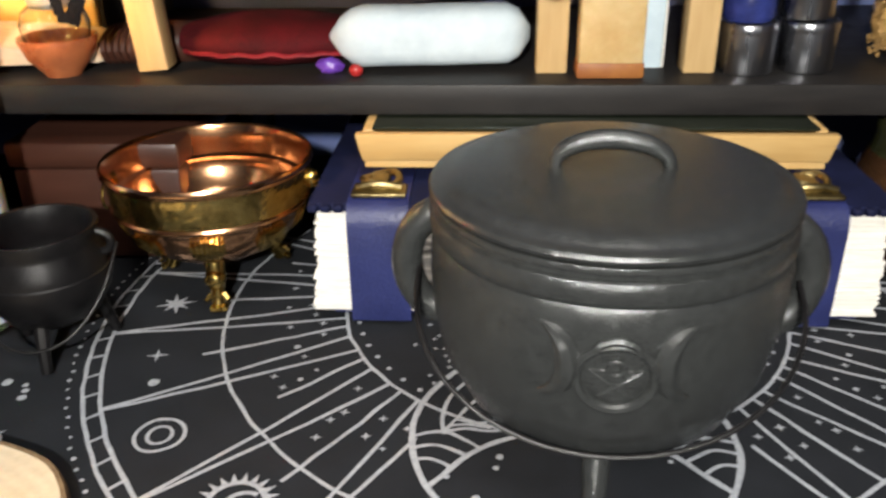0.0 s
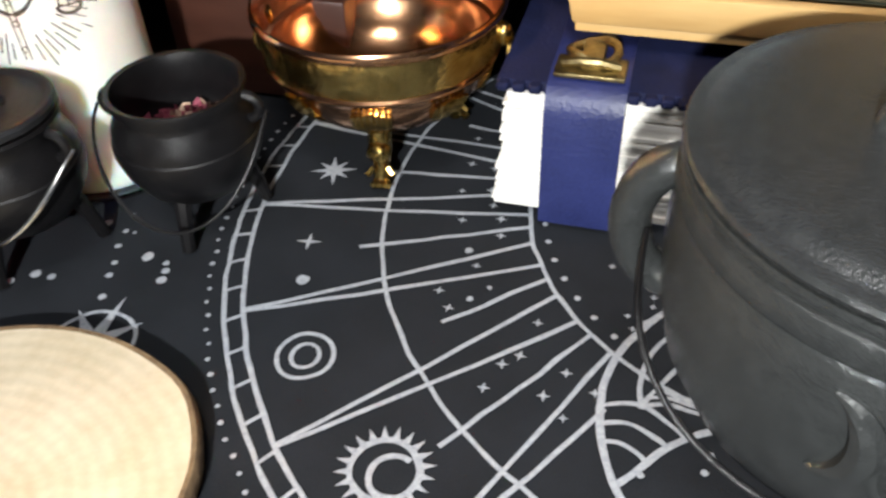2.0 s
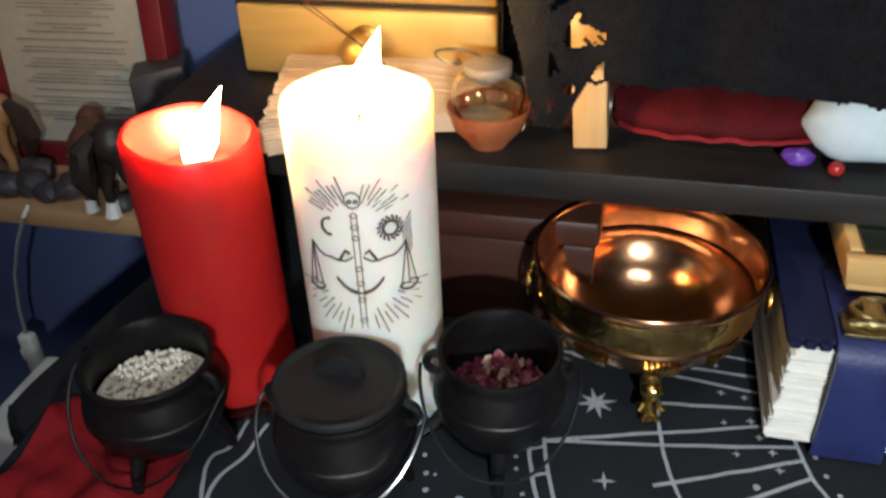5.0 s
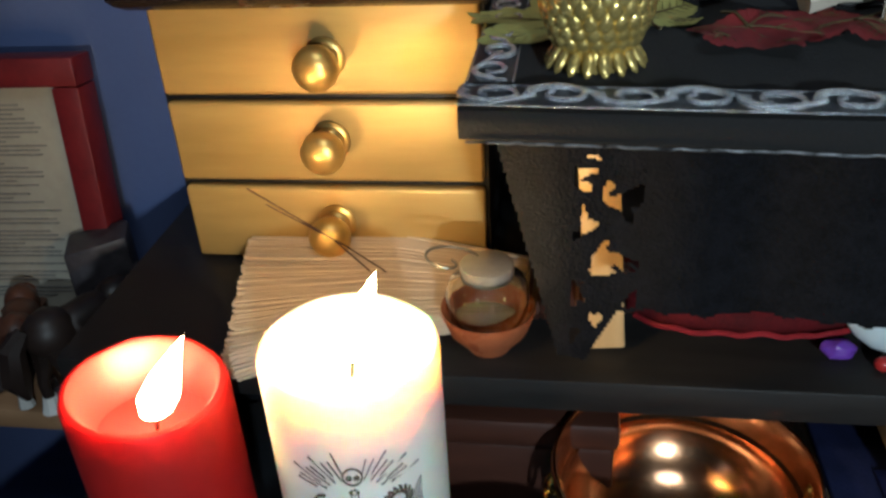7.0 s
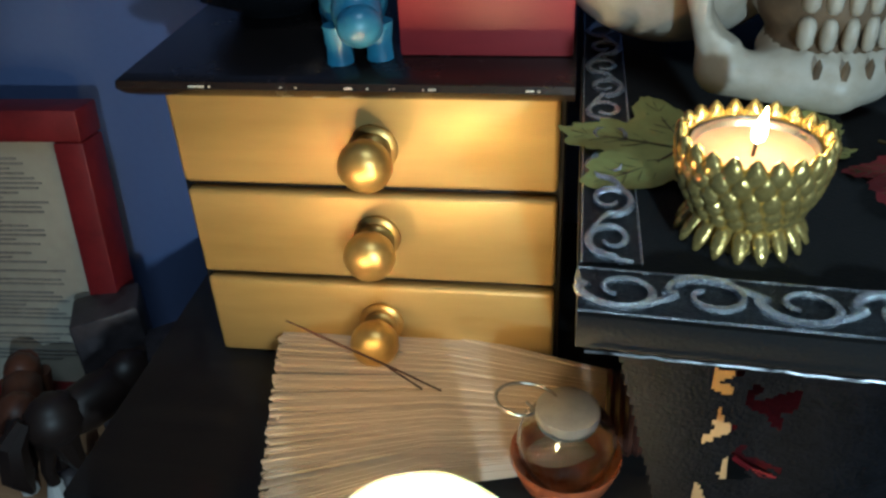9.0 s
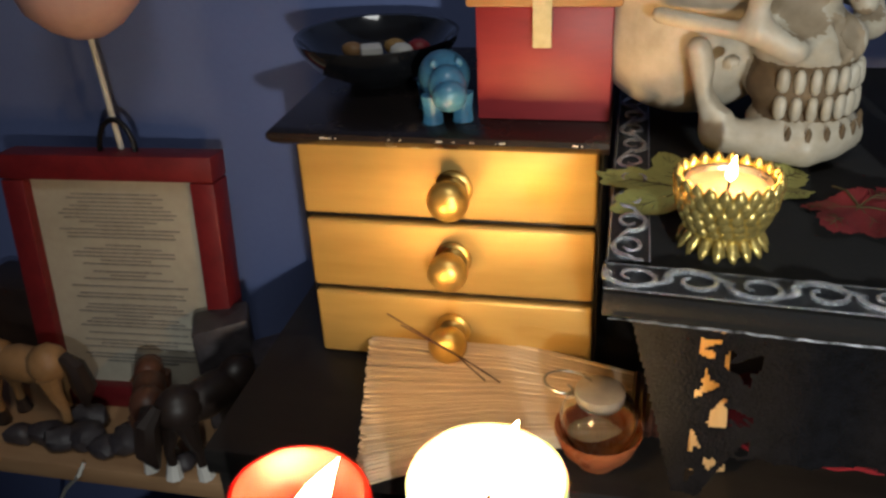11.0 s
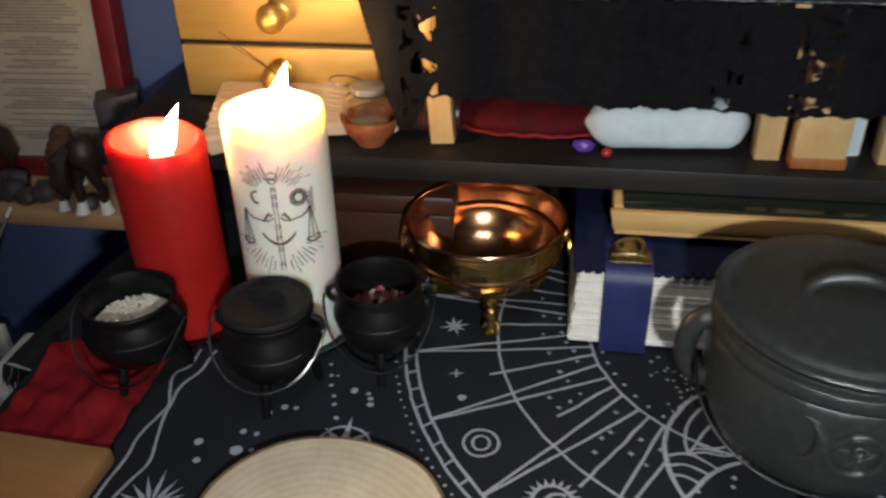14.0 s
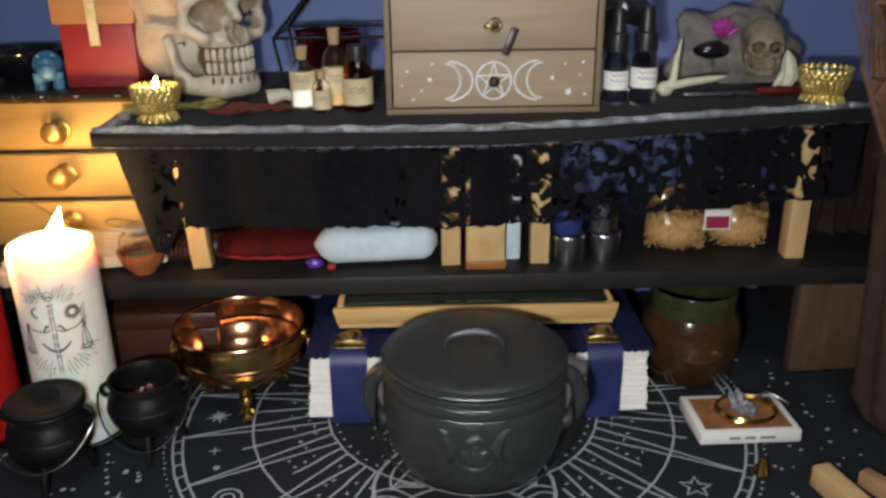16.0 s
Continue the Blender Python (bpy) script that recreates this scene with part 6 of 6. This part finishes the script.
for k in range(3):
    z0 = .0055 + .0405 * k
    d = part("drawer", box(-.0722, .0722, .0012, .095, z0, z0 + .0392, .0007), M_OAK, cab, "drawer with grey-brown wood grain")
    part("drawer_knob", ball((0, -.0035, z0 + .0185), (.0042, .0046, .0042)), M_DARKWOOD, d, "small round dark knob")
    if k == 0:
        zc = z0 + .0185
        bm = bmesh.new()
        tube([(.0125 * math.cos(t), .0010, zc + .0132 * math.sin(t)) for t in [2 * math.pi * i / 36 for i in range(36)]], .0009, 5, True, bm)
        st = [(.0118 * math.cos(radians(90 + 144 * i)), .0010, zc + .0124 * math.sin(radians(90 + 144 * i))) for i in range(5)]
        for i in range(5):
            tube([st[i], st[(i + 1) % 5]], .0007, 5, bm=bm)
        for s in (-1, 1):
            out = [(s * (.0325 - .0175 * math.cos(t)), .0010, zc + .0140 * math.sin(t)) for t in [radians(-88 + 176 * i / 20) for i in range(21)]]
            inn = [(s * (.0345 - .0105 * math.cos(t)), .0010, zc + .0125 * math.sin(t)) for t in [radians(-92 + 184 * i / 20) for i in range(21)]]
            tube(out, .0009, 5, bm=bm)
            tube(inn, .0008, 5, bm=bm)
        part("triple_moon", bm, M_CHALK, d, "white painted triple moon and star")
    for i, (x, z, r) in enumerate(((-.062, .026, .0014), (-.052, .012, .0013), (-.046, .020, .0022), (.042, .020, .0022), (.051, .030, .0012), (.054, .010, .0032), (.062, .022, .0012), (.064, .031, .0016), (-.058, .006, .0012), (.066, .008, .0016), (-.044, .031, .0011), (-.066, .016, .0012))) if k == 0 else ():
        bm = bmesh.new()
        n = 5
        vs = [bm.verts.new((x + (r if j % 2 == 0 else r * .5) * math.cos(math.pi * j / n), .0006, z0 + z + (r if j % 2 == 0 else r * .5) * math.sin(math.pi * j / n))) for j in range(2 * n)]
        bm.faces.new(vs)
        part("painted_star", bm, M_CHALK, d)
    if k == 1:
        bm = bmesh.new()
        tube([(.004 * math.cos(t), -.006, z0 + .017 + .004 * math.sin(t)) for t in [2 * math.pi * i / 14 for i in range(14)]], .0012, 6, True, bm)
        ball((-.004, -.006, z0 + .017), (.004, .002, .003), bm, 2, .3)
        part("key_charm", bm, M_OLDBRASS, d, "brass key charm")
        b = box(-.0028, .0028, -.004, -.002, z0 - .004, z0 + .016, .0008)
        bmesh.ops.transform(b, matrix=Matrix.Translation((.011, 0, z0 + .006)) @ Matrix.Rotation(radians(22), 4, "Y") @ Matrix.Translation((0, 0, -z0 - .006)), verts=b.verts)
        part("tag", b, M_DARKWOOD, d, "brown leather tag")

# ---- right-hand things on the top board ----
M_ROCK = mat("grey_rock", (0.20, 0.18, 0.16), (0.09, 0.08, 0.075), 60, 0.85, bump=0.8, bscale=180)
bm = ball((0, 0, .022), (.050, .028, .036), None, 4, .65, 44, 3)
for v in bm.verts:
    v.co.z = max(.0003, v.co.z)
solo("grey_rock", bm, M_ROCK, (0.325, 0.590, TOP), "rough grey rock on the top board", "rock")
bm = ball((0, 0, .030), (.020, .016, .036), None, 3, .3, 40, 8)
for v in bm.verts:
    v.co.z = max(.0003, v.co.z)
    v.co.x += v.co.z * .5
solo("driftwood", bm, M_ROCK, (0.335, 0.628, TOP), "leaning grey driftwood piece behind the rock", "driftwood")
M_OLDBONE = mat("brown_grey_resin", (0.24, 0.195, 0.14), (0.14, 0.11, 0.075), 80, 0.6, bump=0.3, bscale=300)
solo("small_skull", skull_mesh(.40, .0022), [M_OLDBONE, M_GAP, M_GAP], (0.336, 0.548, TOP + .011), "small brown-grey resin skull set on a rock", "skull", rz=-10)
solo("black_stone", ball((0, 0, 0), (.0150, .009, .0070), None, 3, .1), mat("polished_black", (.008, .008, .009), None, 40, .12, coat=.5), (0.295, 0.554, TOP + .030), "polished black stone lying on a rock", "stone")
M_MAG = mat("magenta_crystal", (0.50, 0.06, 0.34), (0.28, 0.03, 0.20), 150, 0.3)
bm = bmesh.new()
for i in range(26):
    a, e = random.uniform(0, 6.28), random.uniform(.2, 1.5)
    dd = Vector((math.cos(a) * math.cos(e), math.sin(a) * math.cos(e), math.sin(e)))
    tube([dd * .001, dd * .009, dd * .0150], [.0018, .0022, .0003], 5, bm=bm)
solo("pink_crystal", bm, M_MAG, (0.306, 0.560, TOP + .040), "bright magenta crystal cluster on a rock", "crystal", smooth=False)
M_HORN = mat("pale_horn", (0.58, 0.55, 0.40), (0.42, 0.42, 0.28), 60, 0.5)
bm = tube([(0, 0, .004), (.010, 0, .012), (.012, .002, .028), (.015, .003, .044)], [.0028, .0034, .0024, .0004], 8)
tube([(.002, 0, .006), (.020, -.003, .011), (.040, -.005, .014), (.050, -.006, .016)], [.0030, .0034, .0026, .0005], 8, bm=bm)
ball((.004, 0, .006), (.007, .005, .006), bm, 2, .2)
solo("animal_jawbone", bm, M_HORN, (0.246, 0.520, TOP), "pale green-white forked bone on the top board", "bone")
bm = tube([(0, 0, .0), (.004, 0, .012), (.002, 0, .024), (.0, 0, .032)], [.004, .0075, .0055, .0008], 8)
tube([(0, 0, .014), (-.008, 0, .002)], [.004, .0015], 8, bm=bm)
solo("shark_tooth", bm, M_HORN, (0.3450, 0.522, TOP + .002), "pale pointed tooth leaning on a rock", "tooth")
knife = thing("ritual_knife", (0.262, 0.512, TOP), "slim knife with a dark red handle lying on the board", "knife")
part("blade", box(0, .060, -.004, .004, .002, .0036, .0006), M_TIN, knife)
part("handle", tube([(.058, 0, .0042), (.075, 0, .0044), (.098, .002, .0042)], [.0030, .0036, .0028], 10), mat("dark_red_lacquer", (.13, .010, .012), (.07, .006, .008), 60, .4), knife, "dark red handle")
solo("glass_cloche", lathe([(.026, 0), (.027, .002), (.027, .050), (.022, .068), (.010, .078), (0, .080), (0, .079), (.010, .0768), (.021, .067), (.026, .050), (.026, .001)], 40), M_CLEAR, (0.222, 0.560, TOP + .0004), "clear glass dome behind the dropper bottles", "glass dome").visible_shadow = False

# ---- chest-top things ----
ZT = SH + .1367
M_DKGL = mat("smoky_glaze", (0.018, 0.020, 0.024), (0.010, 0.011, 0.014), 50, 0.1, coat=0.8, metal=.4)
solo("dark_bowl", lathe([(0, 0), (.016, 0), (.018, .002), (.034, .010), (.0415, .0215), (.0420, .0245), (.0400, .0240), (.033, .0135), (.016, .0058), (0, .005)], 56), M_DKGL, (-0.2900, 0.605, ZT + .0002), "glossy dark bowl holding small trinkets", "bowl")
solo("die", box(-.0055, .0055, -.0055, .0055, 0, .011, .0014), M_WHITE, (-0.292, 0.600, ZT + .0085), "small white die in a dark bowl", "die", rz=20)
for i, (x, y, c) in enumerate(((-.304, .606, M_TAN), (-.277, .604, M_WHITE), (-.270, .612, M_REDW), (-.283, .614, M_GRAINS))):
    solo("pebble", ball((0, 0, .004), (.0060, .0048, .0042), None, 2, .2, 80, i), c, (x, y, ZT + .0115), "small pebble in a dark bowl", "pebble", "pebbles")
bm = bmesh.new()
M_FAI = mat("turquoise_faience", (0.06, 0.22, 0.36), (0.035, 0.12, 0.22), 120, 0.35, coat=0.3)
for c, s in (((0, 0, .0165), (.0105, .0150, .0105)), ((0, -.0135, .0160), (.0075, .0075, .0085)), ((0, -.0200, .0135), (.0068, .0062, .0065))):
    ball(c, s, bm, 3)
for x in (-.006, .006):
    for y in (-.011, .010):
        tube([(x, y, .012), (x, y, .005), (x, y, 0)], [.0045, .0038, .0042], 10, bm=bm)
    ball((x * .8, -.0115, .0245), (.0018, .0014, .0020), bm, 1)
bmesh.ops.scale(bm, vec=(1.12, 1.0, 1.08), verts=bm.verts)
solo("hippo_figurine", bm, M_FAI, (-0.2450, 0.5560, ZT + .0002), "turquoise glazed hippo figurine on the black chest", "figurine", rz=18)
rb = thing("red_box", (-0.2000, 0.5500, ZT), "red-stained wooden box with a tan lid and a cream ribbon", "box")
part("box_body", box(-.0290, .0290, 0, .062, .0002, .050, .001), M_REDW, rb)
part("lid", box(-.0325, .0325, -.004, .066, .0503, .072, .0015), M_BOARD, rb, "tan wooden lid")
b = box(-.0040, .0040, -.0062, -.0045, .034, .080, .0005)
part("ribbon", b, mat("cream_ribbon", (.52, .48, .30), (.42, .38, .22), 200, .7), rb, "cream ribbon tail")

# ---- right side of the table ----
M_JAR = mat("brown_glaze", (0.055, 0.025, 0.011), (0.028, 0.013, 0.007), 40, 0.16, coat=0.7)
M_JARG = mat("green_glaze", (0.040, 0.042, 0.018), (0.022, 0.024, 0.010), 40, 0.15, coat=0.7)
pot = thing("ceramic_jar", (0.2790, 0.487, 0.0), "brown glazed ceramic jar with a dark green rim", "jar")
part("jar_body", lathe([(0, .0003), (.030, .0003), (.033, .003), (.0385, .020), (.0415, .036), (.0400, .052), (.0362, .061)], 56), M_JAR, pot)
part("jar_rim", lathe([(.0362, .061), (.0352, .064), (.0350, .071), (.0356, .0785), (.0348, .0805), (.033, .0790), (.031, .068), (.033, .058), (.037, .040), (0, .012)], 56), M_JARG, pot, "dark green glazed rim")
deck = thing("card_deck_box", (0.2940, 0.403, 0.0), "white-edged card deck box with an orange picture on its top", "card box", rz=1)
part("carton", box(-.0375, .0375, -.0255, .0265, .0003, .0100, .0006), M_WHITE, deck)
part("picture", box(-.0325, .0325, -.0205, .0215, .0100, .0104, 0), mat("orange_print", (.36, .15, .06), (.12, .055, .03), 90, .5, fine=.4), deck, "orange and brown printed picture", False)
for i in range(3):
    part("lettering", box(-.016 + .0115 * i, -.008 + .0115 * i + .003 * (i == 2), -.0259, -.0255, .0042, .0062, 0), M_INK, deck, smooth=False)
M_CRYS = mat("grey_crystal", (0.30, 0.31, 0.34), (0.12, 0.12, 0.14), 200, 0.2)
pend = thing("crystal_pendulum", (0.2990, 0.405, 0.0106), "grey crystals inside a brass wire ring on a card box", "pendulum")
bm = bmesh.new()
for k in range(2):
    tube([(.0220 * math.cos(t) + .001 * k, .0190 * math.sin(t), .0014 + .0018 * k) for t in [2 * math.pi * i / 32 for i in range(32)]], .0010, 6, True, bm)
part("wire_ring", bm, M_BRASS, pend, "brass wire ring")
for i in range(7):
    a = random.uniform(0, 6.28)
    q = Vector((random.uniform(-.009, .006), random.uniform(-.006, .008), .001))
    dd = Vector((math.cos(a) * .6, math.sin(a) * .6, 1)).normalized()
    part("crystal", tube([q, q + dd * .009, q + dd * .0135], [.0034, .0032, .0004], 6), M_CRYS, pend, smooth=False)
part("chain", tube([(.012, .012, .003), (.022, .018, .006), (.030, .014, .003), (.036, .006, .0015)], .0008, 6), M_TIN, pend, "thin silver chain")
solo("brass_bell", lathe([(0, .0118), (.0018, .0116), (.0030, .009), (.0042, .005), (.0062, .001), (.0064, .0002), (.0055, .0002), (.003, .006), (0, .0085)], 28), M_BRASS, (0.2890, 0.343, 0), "tiny brass bell on the black cloth", "bell")
solo("wooden_strip", box(-.0065, .0065, -.075, 0, 0, .016, .001), M_PINE, (0.3230, 0.330, 0.0), "pale wooden strip lying on the cloth", "wooden strip", rz=14)
solo("wooden_strip", box(-.005, .005, -.075, 0, 0, .012, .001), M_LEDGE, (0.3520, 0.328, 0.0), "brown wooden strip lying on the cloth", "wooden strip", rz=30)
solo("wooden_plank", box(0, .085, 0, .012, 0, .083, .0022), mat("brown_board", (.105, .060, .034), (.060, .034, .020), 30, .5, bump=.15, bscale=120, stretch=(1, 1, .15)), (0.3640, 0.4790, 0.0), "brown wooden plank standing at the shelf's end", "plank", rz=4)
M_STEM = mat("dried_stem", (0.20, 0.11, 0.06), (0.10, 0.05, 0.03), 80, 0.8)
bun = thing("dried_flowers", (0.4250, 0.4020, 0.195), "bundle of brown dried flowers in clear film", "dried flowers")
bm = bmesh.new()
for i in range(190):
    x, y = random.uniform(-.088, .06), random.uniform(-.03, .03)
    tube([(x * .5, y * .5, .001), (x * .8 + random.uniform(-.006, .006), y * .8, .07), (x + random.uniform(-.012, .012), y + random.uniform(-.01, .01), random.uniform(.11, .20))], [.0010, .0008, .0005], 4, bm=bm)
part("stems", bm, M_STEM, bun, kind="stuff")
bm = bmesh.new()
for i in range(130):
    ball((random.uniform(-.075, .05), random.uniform(-.035, .03), random.uniform(.05, .20)), random.uniform(.004, .011), bm, 1, .5, 200, i)
part("flower_heads", bm, mat("dried_petal", (.22, .10, .06), (.10, .04, .028), 120, .85), bun, kind="stuff")
bm = bmesh.new()
L = []
for j in range(9):
    L.append([bm.verts.new(((.055 + .045 * j / 8) * math.cos(t) * (1 + .15 * noise.noise((math.cos(t) * 3, math.sin(t) * 3, j * .6))), (.04 + .02 * j / 8) * math.sin(t) * (1 + .15 * noise.noise((math.cos(t) * 4, j * .7, 3))), .002 + .20 * j / 8)) for t in [2 * math.pi * k / 28 for k in range(28)]])
for a, b in zip(L, L[1:]):
    for k in range(28):
        bm.faces.new((a[k], a[(k + 1) % 28], b[(k + 1) % 28], b[k]))
M_SHINY = bpy.data.materials.new("cellophane")
M_SHINY.use_nodes = True
nt = M_SHINY.node_tree
mixs, tr, gl = nt.nodes.new("ShaderNodeMixShader"), nt.nodes.new("ShaderNodeBsdfTransparent"), nt.nodes.new("ShaderNodeBsdfGlossy")
gl.inputs["Roughness"].default_value = 0.08
mixs.inputs[0].default_value = 0.06
nt.links.new(tr.outputs[0], mixs.inputs[1])
nt.links.new(gl.outputs[0], mixs.inputs[2])
nt.links.new(mixs.outputs[0], nt.nodes["Material Output"].inputs[0])
part("film", bm, M_SHINY, bun, "clear crinkled film").visible_shadow = False
M_WRAPB = mat("brown_cloth", (.060, .032, .022), (.030, .016, .012), 60, .8, bump=.5, bscale=400)
bm = lathe([(.030, 0), (.040, .02), (.044, .10), (.046, .17), (.052, .215), (.058, .235), (.050, .232), (.030, .20), (0, .19)], 56)
for v in bm.verts:
    a = math.atan2(v.co.y, v.co.x)
    f_ = 1 + .07 * math.sin(a * 9 + v.co.z * 12) + .06 * noise.noise((math.cos(a) * 3, math.sin(a) * 3, v.co.z * 14))
    v.co.x, v.co.y = v.co.x * f_, v.co.y * f_
solo("cloth_wrapped_vase", bm, M_WRAPB, (0.4250, 0.4020, 0.0), "dark brown cloth-wrapped vase standing at the table's end", "vase")
bm = bmesh.new()
L = []
for i in range(41):
    x = .3870 + .085 * i / 40
    L.append([bm.verts.new((x, .545 + .006 * math.sin(i * .9) + .004 * math.sin(i * .37 + z * 9), SH + .0006 + (TOP - SH - .0034) * z)) for z in (0, .2, .4, .6, .8, 1)])
for a, b in zip(L, L[1:]):
    for k in range(5):
        bm.faces.new((a[k], b[k], b[k + 1], a[k + 1]))
bmesh.ops.solidify(bm, geom=bm.faces, thickness=.0012)
solo("hanging_cloth", bm, M_WRAPB, (0, 0, 0), "dark brown cloth hanging behind the shelf's end post", "cloth")
